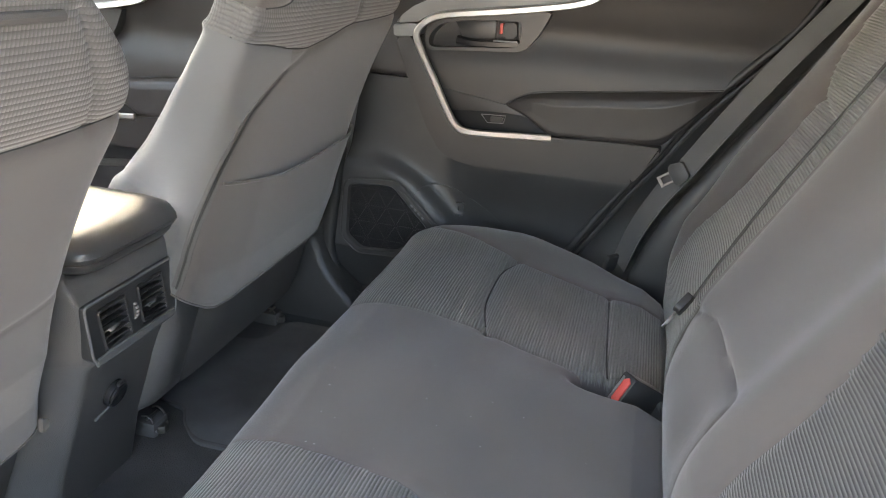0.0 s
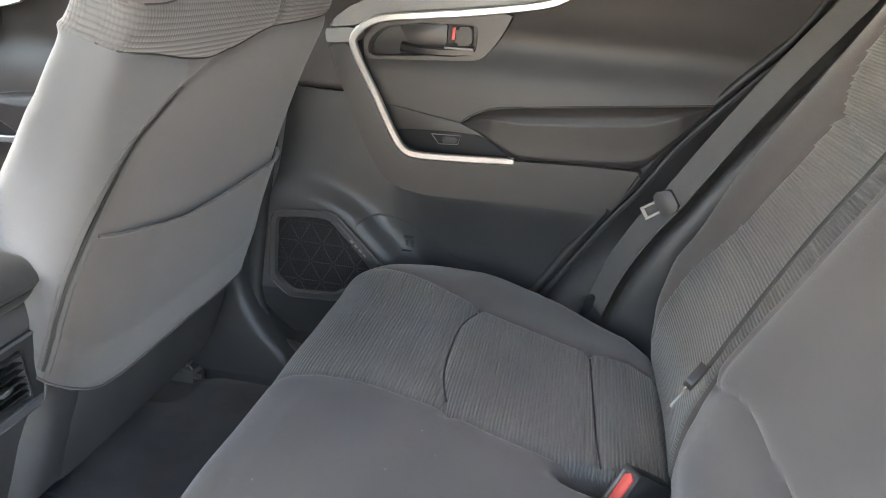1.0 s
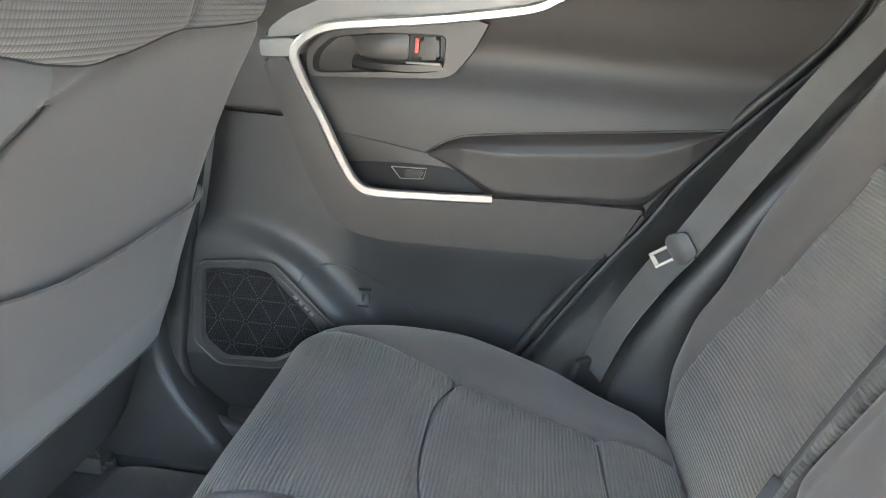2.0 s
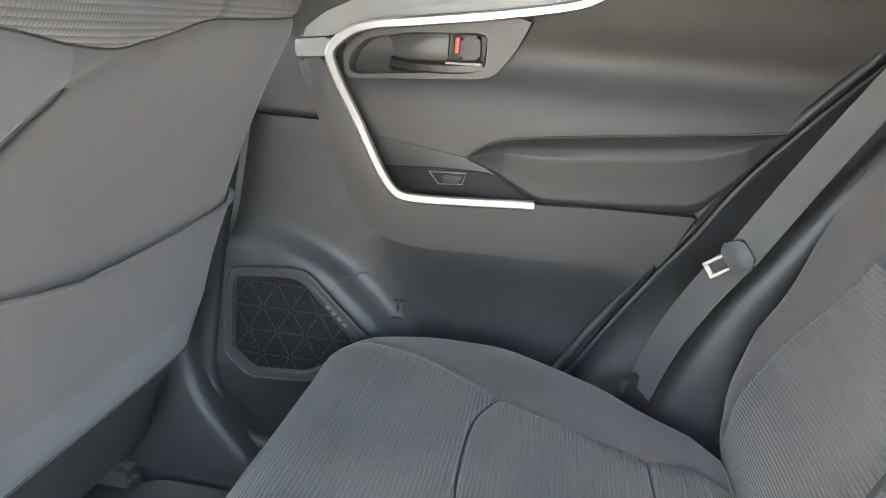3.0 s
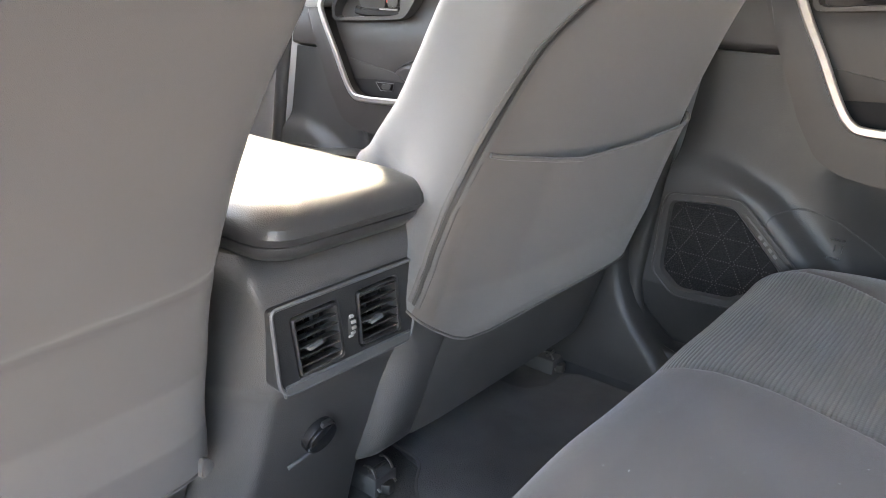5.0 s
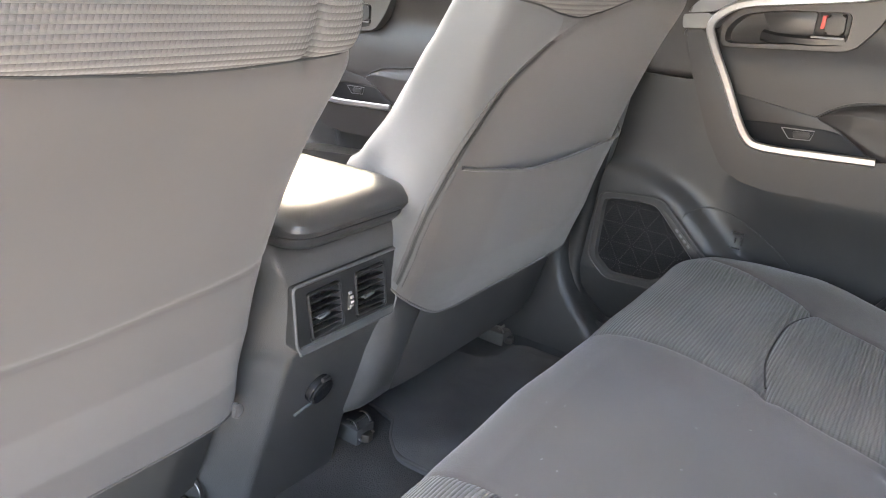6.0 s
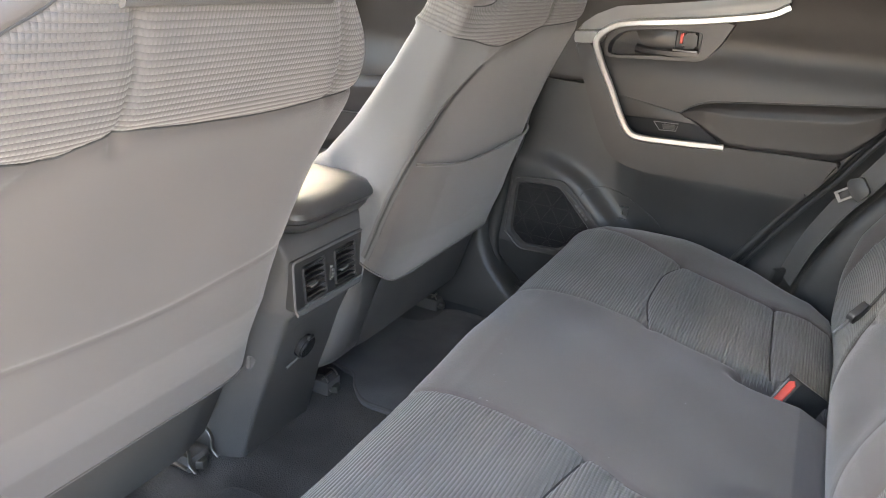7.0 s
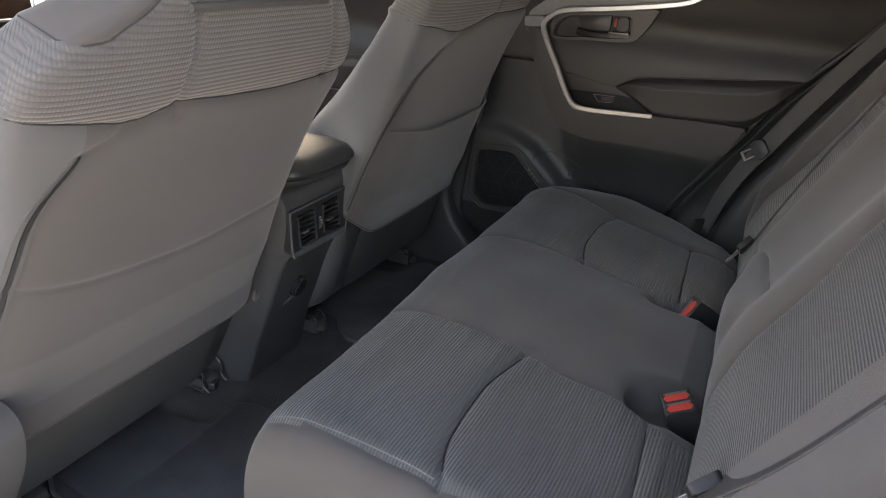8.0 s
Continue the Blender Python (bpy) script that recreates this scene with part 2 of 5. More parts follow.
def star(outline, c, n):
    """n points of a star-shaped outline at even angles round c."""
    out = []
    m = len(outline)
    for k in range(n):
        a = 2 * math_pi * k / n
        d = Vector((math.cos(a), math.sin(a)))
        best = 0.0
        for i in range(m):
            p, q = Vector(outline[i][:2]) - Vector(c), Vector(outline[(i + 1) % m][:2]) - Vector(c)
            e = q - p
            den = d.x * e.y - d.y * e.x
            if abs(den) < 1e-9:
                continue
            t = (p.x * e.y - p.y * e.x) / den
            u = (p.x * d.y - p.y * d.x) / den
            if t > 0 and -1e-6 <= u <= 1 + 1e-6:
                best = max(best, t)
        out.append((c[0] + d.x * best, c[1] + d.y * best))
    return out


def tray(outer, inner, c, near, floor_at, back, n=96, axis="y", lip=0.0):
    """A plate between two outlines with a well inside the inner one."""
    put = (lambda a, b, d: (a, d, b)) if axis == "y" else (lambda a, b, d: (d, a, b))
    A, B = star(rounded(outer, 0.012), c, n), star(rounded(inner, 0.012), c, n)
    C = [(b[0] + (c[0] - b[0]) * 0.06, b[1] + (c[1] - b[1]) * 0.06) for b in B]
    bm = bmesh.new()
    loops = [[bm.verts.new(put(*p, back)) for p in A], [bm.verts.new(put(*p, near + 0.002)) for p in A],
             [bm.verts.new(put(a[0] * 0.97 + b[0] * 0.03, a[1] * 0.97 + b[1] * 0.03, near)) for a, b in zip(A, B)],
             [bm.verts.new(put(*p, near - lip)) for p in B], [bm.verts.new(put(*p, floor_at)) for p in C]]
    for a, b in zip(loops, loops[1:]):
        for k in range(n):
            bm.faces.new((a[k], a[(k + 1) % n], b[(k + 1) % n], b[k]))
    bm.faces.new(loops[-1])
    return bm


def plate(outer, holes, near, depth, r=0.006, rim=0.002):
    """A flat plate facing +x with openings; its edges are chamfered by rim."""
    bm, fronts, bands = bmesh.new(), [], []
    for k, line in enumerate([outer] + holes):
        line = rounded(line, r, 4)
        cy, cz = sum(p[0] for p in line) / len(line), sum(p[1] for p in line) / len(line)
        sgn = -1 if k == 0 else 1
        def off(d):
            out = []
            for y, z in line:
                w = math.hypot(y - cy, z - cz)
                out.append((y + (y - cy) / w * d, z + (z - cz) / w * d))
            return out
        loops = [[bm.verts.new((x, y, z)) for y, z in off(d)] for x, d in ((near, sgn * rim), (near - rim * 0.7, sgn * rim * 0.3), (near - rim * 1.5, 0.0), (near - depth, 0.0))]
        for a, b in zip(loops, loops[1:]):
            for i in range(len(line)):
                j = (i + 1) % len(line)
                bm.faces.new((a[i], a[j], b[j], b[i]))
        fronts += [bm.edges.get((loops[0][i], loops[0][(i + 1) % len(line)])) for i in range(len(line))]
    bmesh.ops.triangle_fill(bm, edges=fronts, use_beauty=True, use_dissolve=False)
    bmesh.ops.recalc_face_normals(bm, faces=bm.faces)
    return bm


# ---- structure: ground, car shell ----
bm = bmesh.new()
bmesh.ops.create_grid(bm, x_segments=1, y_segments=1, size=400, matrix=Matrix.Translation((0, 0, -0.38)))
tagged(part("ground", bm, ASPHALT, None), "pale concrete driveway round the car", "ground", "", "structure")


def carpet_floor():
    xs, ys = np.linspace(-1.5, 1.2, 136), np.linspace(-0.72, 0.72, 97)
    X, Y = np.meshgrid(xs, ys, indexing="ij")
    Z = 0.055 + 0.004 * np.sin(X * 23 + Y * 11) * np.sin(Y * 17) + 0.10 * np.clip((np.abs(Y) - 0.66) / 0.06, 0, 1) ** 1.5
    Z += np.where(X < -0.10, 0.02 * np.clip((-0.10 - X) / 0.1, 0, 1), 0)
    V = np.stack([X, Y, Z], -1).reshape(-1, 3)
    return sheet("floor", V, grid_faces(len(xs), len(ys)), CARPET)


tagged(carpet_floor(), "black carpeted car floor", "floor", "", "structure")


def shell_piece(name, bm, material, label, category="trim"):
    return tagged(part(name, bm, material, None), label, category, "", "structure")


shell_piece("ceiling", box(-0.75, 1.75, -0.72, 0.70, 1.22, 1.26, 0.01), ROOF, "pale grey fabric headliner of the car roof", "ceiling")
shell_piece("wall_rear", box(1.62, 1.66, -0.72, 0.72, 0.06, 0.92, 0.01), HARD, "dark plastic tailgate lining", "wall")
shell_piece("wall_front", box(-1.62, -1.58, -0.76, 0.76, -0.2, 0.66, 0.01), HARD, "dark firewall under the dashboard", "wall")
# unseen wall, added to keep direct sun out of the right windows
shell_piece("wall_sun_block", box(-1.6, 6.0, 2.4, 2.6, -0.39, 3.2, 0.02), PLASTER, "unseen pale plastered wall added to keep the sun off the car", "wall")
shell_piece("wall_right", box(-1.58, 1.62, 0.80, 0.86, -0.15, 0.94, 0.01), PAINT, "grey painted body side outside the door linings", "wall")
shell_piece("wall_left", box(0.95, 1.62, -0.80, -0.74, -0.15, 0.90, 0.01), PAINT, "grey painted rear quarter of the car body", "wall")
shell_piece("wall_open_door", box(-0.34, -0.26, -1.78, -0.82, -0.12, 0.92, 0.02), PAINT, "grey rear door standing wide open", "wall")
shell_piece("wall_left_front", box(-1.58, -0.30, -0.80, -0.74, -0.15, 0.88, 0.01), HARD, "dark lining of the closed driver door", "wall")
shell_piece("wall_quarter_left", box(0.98, 1.62, -0.76, -0.70, 0.90, 1.23, 0.01), PILLAR, "grey trim of the closed rear quarter", "wall")
shell_piece("wall_quarter_right", box(1.02, 1.62, 0.66, 0.72, 0.90, 1.23, 0.01), PILLAR, "grey trim of the closed rear quarter", "wall")
shell_piece("trim_sill_left", sweep([(-1.2, -0.70, 0.10), (0.95, -0.70, 0.10)], flat(0.12, 0.09), (0, 0, 1)), HARD, "black plastic door sill of the open doorway", "sill")


for side, y in (("left", -0.665), ("right", 0.665)):
    shell_piece("trim_roof_rail_" + side, sweep(spline([(-0.78, y, 1.15), (-0.3, y * 1.01, 1.165), (0.4, y * 1.015, 1.165), (1.0, y * 1.01, 1.15), (1.70, y, 1.11)], 30), flat(0.13, 0.07, 0.4), (0, 1, 0)), ROOF, "pale grey headliner rail over the doors", "trim")


def pillar(name, path, w, d):
    return shell_piece(name, sweep(spline(path, 16), flat(w, d, 0.35), (0, 1, 0)), PILLAR, "light grey plastic window pillar cover", "pillar")


pillar("trim_pillar_1", [(-0.06, 0.76, 0.86), (-0.04, 0.71, 1.05), (-0.02, 0.64, 1.23)], 0.20, 0.04)
pillar("trim_pillar_2", [(0.98, 0.77, 0.84), (1.05, 0.72, 1.03), (1.10, 0.64, 1.23)], 0.16, 0.04)
pillar("trim_pillar_3", [(-1.45, 0.76, 0.74), (-1.10, 0.71, 1.00), (-0.75, 0.64, 1.23)], 0.09, 0.04)
pillar("trim_pillar_4", [(-1.45, -0.76, 0.74), (-1.10, -0.71, 1.00), (-0.75, -0.64, 1.23)], 0.09, 0.04)
pillar("trim_pillar_5", [(0.98, -0.77, 0.84), (1.05, -0.72, 1.03), (1.10, -0.64, 1.23)], 0.16, 0.04)
pillar("trim_pillar_6", [(-0.28, -0.79, 0.10), (-0.22, -0.78, 0.60), (-0.20, -0.72, 1.0), (-0.18, -0.65, 1.23)], 0.12, 0.04)


def sill_right():
    sec = [(0.645, 0.05), (0.668, 0.085), (0.677, 0.125), (0.688, 0.146), (0.705, 0.155), (0.80, 0.158), (0.80, 0.03), (0.645, 0.03)]
    pts = rounded(sec, 0.012, 3)
    bm = bmesh.new()
    rings = [[bm.verts.new((x, p[0], p[1])) for p in pts] for x in np.linspace(-1.3, 0.95, 46)]
    n = len(pts)
    for a, b in zip(rings, rings[1:]):
        for k in range(n):
            bm.faces.new((a[k], a[(k + 1) % n], b[(k + 1) % n], b[k]))
    bm.faces.new(rings[0][::-1])
    bm.faces.new(rings[-1])
    return bm


shell_piece("trim_sill_right", sill_right(), HARD, "black plastic door sill scuff plate", "sill")


def pillar_foot():
    """The lower pillar cover, flaring out on to the sill."""
    bm, rings = bmesh.new(), []
    for k in range(30):
        u = k / 29
        z = 0.085 + u * 0.80
        grow = math.exp(-(max(z - 0.12, 0.0) / 0.075) ** 1.4)
        x0, x1 = -0.16 - 0.05 * grow, -0.005 + 0.125 * grow
        y = 0.664 - 0.018 * grow + 0.03 * u
        pts = rounded([(x0, 0.79), (x0, y), (x1 - 0.02, y), (x1, y + 0.03), (x1, 0.79)], 0.02, 4)
        rings.append([bm.verts.new((p[0], p[1], z)) for p in pts])
    n = len(rings[0])
    for a, b in zip(rings, rings[1:]):
        for k in range(n):
            bm.faces.new((a[k], a[(k + 1) % n], b[(k + 1) % n], b[k]))
    bm.faces.new(rings[0][::-1])
    bm.faces.new(rings[-1])
    return bm


shell_piece("trim_pillar_foot", pillar_foot(), HARD, "black plastic centre pillar cover flaring on to the sill", "pillar")


# ---- doors ----
REAR_EDGE = [(0.10, 0.41), (0.344, 0.549), (0.473, 0.630), (0.533, 0.673), (0.618, 0.726), (0.717, 0.808), (0.809, 0.888), (0.90, 0.930), (1.0, 0.93)]
FRONT_EDGE = [(0.10, 0.035), (0.26, 0.022), (0.45, 0.040), (0.65, 0.068), (0.80, 0.095), (1.0, 0.115)]


def door_sheet(name, z0, z1, depth, material, door, label="", rear=REAR_EDGE, nz=90, nx=150, rim=0.045):
    """A moulded panel between the door's front and rear edges, y = depth(x, z)."""
    zs = np.linspace(z0, z1, nz)
    u = np.linspace(0, 1, nx)
    Z = np.repeat(zs[:, None], nx, 1)
    X = smooth_lerp(FRONT_EDGE, zs)[:, None] * (1 - u) + smooth_lerp(rear, zs)[:, None] * u
    Y = depth(X, Z)
    V = [np.stack([X, Y, Z], -1).reshape(-1, 3)]
    F = grid_faces(nz, nx)
    # a returned rim all round gives the panel its thickness
    ring = [j for j in range(nx)] + [i * nx + nx - 1 for i in range(1, nz)] + [(nz - 1) * nx + j for j in range(nx - 2, -1, -1)] + [i * nx for i in range(nz - 2, 0, -1)]
    base = nz * nx
    V.append(V[0][ring] + np.array([0, rim, 0]))
    n = len(ring)
    F += [(ring[k], ring[(k + 1) % n], base + (k + 1) % n, base + k) for k in range(n)]
    return sheet(name, np.concatenate(V), F, material, door, label, angle=50)


def lower_depth(X, Z):
    r = 0.05
    a, b = Z - 0.470, 0.684 * X + 0.73 * Z - 0.456
    d = np.hypot(np.maximum(a + r, 0), np.maximum(b + r, 0)) - r
    house = 1 / (1 + np.exp(np.clip(d / 0.0080, -40, 40)))
    fade = np.clip((0.26 - Z) / 0.1, 0, 1)
    under = np.exp(-(np.clip(0.49 - Z, 0, 1) / 0.07) ** 2) / (1 + np.exp(np.clip((0.30 - X) / 0.012, -40, 40)))
    return 0.722 - 0.029 * house - 0.030 * under * (1 - house) * np.clip((0.535 - Z) / 0.03, 0, 1) + 0.03 * fade - 0.004 * np.sin(X * 9)


def upper_depth(X, Z):
    hide = 1 / (1 + np.exp((Z - 0.648) / 0.002)) / (1 + np.exp((X - 0.205 - (0.652 - Z) * 0.47) / 0.004))
    bow = 0.016 * np.exp(-((Z - 0.755) / 0.045) ** 2)
    return 0.703 + bow - 0.03 * np.clip((Z - 0.80) / 0.1, 0, 1) ** 2 + 0.035 * hide


ARM_TOP = [(0.380, 0.615), (0.400, 0.630), (0.422, 0.641), (0.452, 0.648), (0.584, 0.664), (0.690, 0.676), (0.789, 0.688)]
ARM_LOW = [(0.380, 0.615), (0.419, 0.600), (0.444, 0.583), (0.468, 0.568), (0.482, 0.558), (0.523, 0.558), (0.599, 0.560), (0.665, 0.564), (0.694, 0.572), (0.735, 0.618), (0.789, 0.688)]
ARM_FORM = [(0.0, 0.704), (0.05, 0.693), (0.16, 0.688), (0.36, 0.6878), (0.55, 0.6868), (0.74, 0.6855), (0.88, 0.690), (0.96, 0.698), (1.0, 0.7045)]


def arm_pad():
    """The padded armrest: a rolled top, a hollow below it and a lip along the pull band."""
    xs, ws = np.linspace(0.380, 0.789, 130), np.linspace(0, 1, 44)
    top, low = np.interp(xs, *zip(*ARM_TOP)), np.interp(xs, *zip(*ARM_LOW))
    kern = np.ones(7) / 7
    top[3:-3], low[3:-3] = np.convolve(top, kern, "valid"), np.convolve(low, kern, "valid")
    W = np.repeat(ws[None, :], len(xs), 0)
    Z = low[:, None] + (top - low)[:, None] * W
    X = np.repeat(xs[:, None], len(ws), 1)
    full = np.clip((top - low) / 0.055, 0, 1)[:, None]
    Y = 0.704 - (0.704 - smooth_lerp(ARM_FORM, W)) * full ** 0.6
    return np.stack([X, Y, Z], -1).reshape(-1, 3), grid_faces(len(xs), len(ws))


TRIM = [(0.545, 0.842), (0.506, 0.823), (0.40, 0.803), (0.309, 0.790), (0.245, 0.780), (0.214, 0.766), (0.194, 0.741), (0.206, 0.707), (0.238, 0.651), (0.267, 0.597), (0.289, 0.567), (0.316, 0.558), (0.40, 0.561), (0.482, 0.566)]


def passenger_door(name, label, rear=REAR_EDGE):
    door = thing(name, label, "car door", (0.4, 0.70, 0.17))
    door_sheet("lower_panel", 0.14, 0.645, lower_depth, HARD, door, "", rear, 190, 230)
    door_sheet("upper_panel", 0.54, 0.97, upper_depth, SOFT, door, "soft-touch charcoal upper panel", rear)
    band = [(0.146, 0.730), (0.180, 0.654), (0.223, 0.561), (0.255, 0.512), (0.29, 0.494), (0.335, 0.488), (0.455, 0.491), (0.606, 0.495), (0.648, 0.497), (0.657, 0.506), (0.699, 0.573),
            (0.60, 0.572), (0.482, 0.567), (0.40, 0.561), (0.316, 0.556), (0.288, 0.565), (0.265, 0.597), (0.236, 0.651), (0.204, 0.707), (0.192, 0.735)]
    part("pull_band", slab(band, 0.674, 0.74, 0.007, 0.012, 3), SOFT, door, "charcoal pull band round the armrest")
    part("band_cap", slab([(0.147, 0.732), (0.145, 0.754), (0.190, 0.760), (0.203, 0.752), (0.196, 0.736)], 0.672, 0.74, 0.003, 0.004), CAP, door, "grey cap on the pull band")
    part("window_strip", slab([(0.147, 0.757), (0.159, 0.773), (0.183, 0.792), (0.225, 0.812), (0.356, 0.832), (0.54, 0.862), (0.545, 0.846), (0.506, 0.828), (0.40, 0.808), (0.309, 0.795), (0.243, 0.785), (0.209, 0.770), (0.19, 0.762)], 0.683, 0.73, 0.004, 0.004), SATIN, door, "grey strip under the window")
    path = [(p.x, 0.671, p.y) for p in spline([(a, b, 0) for a, b in TRIM], 70)]
    part("silver_trim", sweep(path, [(-0.0066, 0.004), (-0.0066, 0.0), (-0.0030, -0.0042), (0.0052, -0.0048), (0.0068, -0.0030), (0.0068, 0.004)], (0, 1, 0)), SILVER, door, "satin silver trim strip")
    # handle
    outer = [(0.205, 0.744), (0.232, 0.772), (0.337, 0.789), (0.458, 0.806), (0.436, 0.760), (0.412, 0.728), (0.395, 0.722), (0.208, 0.708)]
    inner = [(0.214, 0.740), (0.238, 0.764), (0.30, 0.775), (0.398, 0.781), (0.398, 0.733), (0.30, 0.722), (0.214, 0.714)]
    part("handle_bowl", tray(outer, inner, (0.31, 0.750), 0.694, 0.722, 0.735), BOWL, door, "dark grey recessed handle bowl")
    part("pull_lever", sweep([(p.x, p.y, p.z) for p in spline([(0.270, 0.705, 0.734), (0.295, 0.700, 0.731), (0.33, 0.698, 0.731), (0.365, 0.698, 0.733), (0.394, 0.700, 0.737)], 20)], flat(0.017, 0.012, 0.35), (0, 1, 0)), GLOSS, door, "dark pull lever")
    part("lever_edge", sweep([(0.345, 0.6920, 0.7395), (0.37, 0.6922, 0.7400), (0.392, 0.6932, 0.7410)], flat(0.0035, 0.002), (0, 1, 0)), SATIN, door)
    part("lever_back", slab([(0.262, 0.768), (0.345, 0.777), (0.345, 0.741), (0.280, 0.739)], 0.708, 0.724, 0.002, 0.004), BOWL, door)
    part("knob_surround", slab([(0.348, 0.780), (0.398, 0.784), (0.400, 0.742), (0.348, 0.739)], 0.7135, 0.724, 0.001, 0.003), RUBBER, door)
    part("lock_knob", slab([(0.362, 0.774), (0.388, 0.777), (0.390, 0.746), (0.362, 0.744)], 0.696, 0.722, 0.004, 0.005, 3), HARD, door, "black lock knob")
    part("lock_flag", slab([(0.3545, 0.772), (0.3605, 0.773), (0.3605, 0.753), (0.3545, 0.752)], 0.700, 0.722, 0.001), RED, door, "red lock flag")
    # armrest and switch pod
    pad = sheet("armrest", *arm_pad(), SOFT, door, "padded charcoal armrest", angle=80)
    part("armrest_seam", sweep([(p.x, 0.7025, p.y + 0.001) for p in spline([(a, b, 0) for a, b in ARM_TOP], 40)], circle(0.0016, 6), (0, 1, 0)), SEAM, pad)
    part("pod_wedge", slab([(0.247, 0.636), (0.384, 0.616), (0.440, 0.590), (0.269, 0.594)], 0.7005, 0.74, 0.001), SOFT, door)
    pod = part("switch_pod", slab([(0.268, 0.594), (0.35, 0.599), (0.412, 0.599), (0.438, 0.592), (0.474, 0.568), (0.40, 0.562), (0.313, 0.560), (0.289, 0.569)], 0.6985, 0.74, 0.001), POD, door, "black window switch pod")
    frame_line = [(0.333, 0.5925), (0.384, 0.5945), (0.380, 0.579), (0.347, 0.5765)]
    part("switch_frame", sweep([(x, 0.6982, z) for x, z in frame_line + frame_line[:1]], circle(0.0009, 6), (0, 1, 0), cap=False), SATIN, pod)
    part("window_switch", slab([(0.352, 0.590), (0.380, 0.5915), (0.377, 0.581), (0.354, 0.5795)], 0.694, 0.70, 0.002, 0.003), HARD, pod, "window switch")
    # speaker
    ring_out = [(0.046, 0.403), (0.054, 0.421), (0.130, 0.429), (0.159, 0.430), (0.170, 0.426), (0.264, 0.338), (0.270, 0.314), (0.176, 0.258), (0.082, 0.253), (0.042, 0.288)]
    ring_in = [(0.055, 0.400), (0.060, 0.412), (0.130, 0.419), (0.154, 0.418), (0.162, 0.413), (0.244, 0.330), (0.248, 0.313), (0.172, 0.268), (0.087, 0.263), (0.053, 0.292)]
    spk = part("speaker_grille", tray(ring_out, ring_in, (0.14, 0.345), 0.6795, 0.687, 0.71), HARD, door, "black perforated speaker grille with a triangle pattern")
    mesh_in = [(0.14 + (x - 0.14) * 0.955, 0.345 + (z - 0.345) * 0.955) for x, z in ring_in]
    part("grille_mesh", slab(mesh_in, 0.6855, 0.69, 0.001), GRILLE, spk, "finely perforated plate")
    lip = [(0.14 + (x - 0.14) * 1.015, 0.6800, 0.345 + (z - 0.345) * 1.015) for x, z in rounded(ring_out, 0.012)]
    part("grille_rim", sweep(lip + lip[:1], circle(0.0018, 8), (0, 1, 0), cap=False), BOWL, spk)
    dots = []
    tri = 0.044
    for i in range(-1, 8):
        for j in range(-1, 6):
            ax, az = 0.034 + i * tri + (j % 2) * tri / 2, 0.2515 + j * tri * 0.866
            for a in (0, 60, 120):
                for k in range(1, 10):
                    x = ax + math.cos(radians(a)) * tri * k / 10
                    z = az + math.sin(radians(a)) * tri * k / 10
                    if 0.060 < x < 0.238 and 0.268 < z < 0.412 and z < 0.412 - (x - 0.156) * 0.98 and z > 0.300 - (x - 0.055) * 0.9:
                        dots.append((x, z))
    bm = bmesh.new()
    for x, z in dots:
        bmesh.ops.create_cone(bm, cap_ends=True, segments=5, radius1=0.0013, radius2=0.0008, depth=0.0022, matrix=Matrix.Translation((x, 0.6852, z)) @ Euler((radians(90), 0, 0)).to_matrix().to_4x4())
    tagged(part("grille_dots", bm, GLINT_DOT, spk), "", "", "", "stuff")
    badge = part("badge_plate", slab([(0.170, 0.413), (0.178, 0.412), (0.252, 0.343), (0.247, 0.334)], 0.677, 0.69, 0.002), BOWL, spk, "small grey badge plate")
    for k in range(4):
        x, z = 0.203 + k * 0.0085, 0.3815 - k * 0.008
        part("badge_bar", moved(box(-0.0035, 0.0035, -0.001, 0.001, -0.002, 0.002, 0.0005, 1), Matrix.Translation((x, 0.6765, z)) @ Euler((0, radians(43), 0)).to_matrix().to_4x4()), SATIN, spk)
    # moulded marks on the bottle holder
    for x, z, w, h in ((0.302, 0.394, 0.020, 0.0012), (0.309, 0.381, 0.0012, 0.014), (0.300, 0.366, 0.018, 0.0012), (0.299, 0.381, 0.0012, 0.009)):
        part("moulded_mark", box(x - w / 2, x + w / 2, 0.706, 0.714, z - h / 2, z + h / 2, 0.0005, 1), HARD, door)
    arch = [(0.206, 0.392), (0.204, 0.403), (0.213, 0.416), (0.232, 0.424), (0.252, 0.427), (0.292, 0.419), (0.320, 0.406), (0.347, 0.391), (0.372, 0.373), (0.395, 0.353)]
    line = [(p.x, float(lower_depth(np.array(p.x), np.array(p.y))) - 0.0002, p.y) for p in spline([(a, b, 0) for a, b in arch], 60)]
    part("holder_line", sweep(line, circle(0.0011, 6), (0, 1, 0)), SEAM, door, "fine outline of the bottle holder")
    part("holder_edge", sweep([(x, y - 0.0003, z + 0.0016) for x, y, z in line], circle(0.0007, 6), (0, 1, 0)), HARD, door)
    # seals along the rear edge
    edge = [(x + 0.004, 0.712, z) for z, x in rear]
    part("edge_seal", sweep([tuple(p) for p in spline(edge, 40)], circle(0.007, 10), (0, 1, 0)), RUBBER, door, "black rubber seal")
    run = [(float(np.interp(z, *zip(*FRONT_EDGE))) - 0.021, 0.700, z) for z in (0.68, 0.55, 0.42, 0.32, 0.24)] + [(0.022, 0.694, 0.185), (0.048, 0.688, 0.152), (0.085, 0.684, 0.136), (0.140, 0.684, 0.128), (0.30, 0.684, 0.124)]
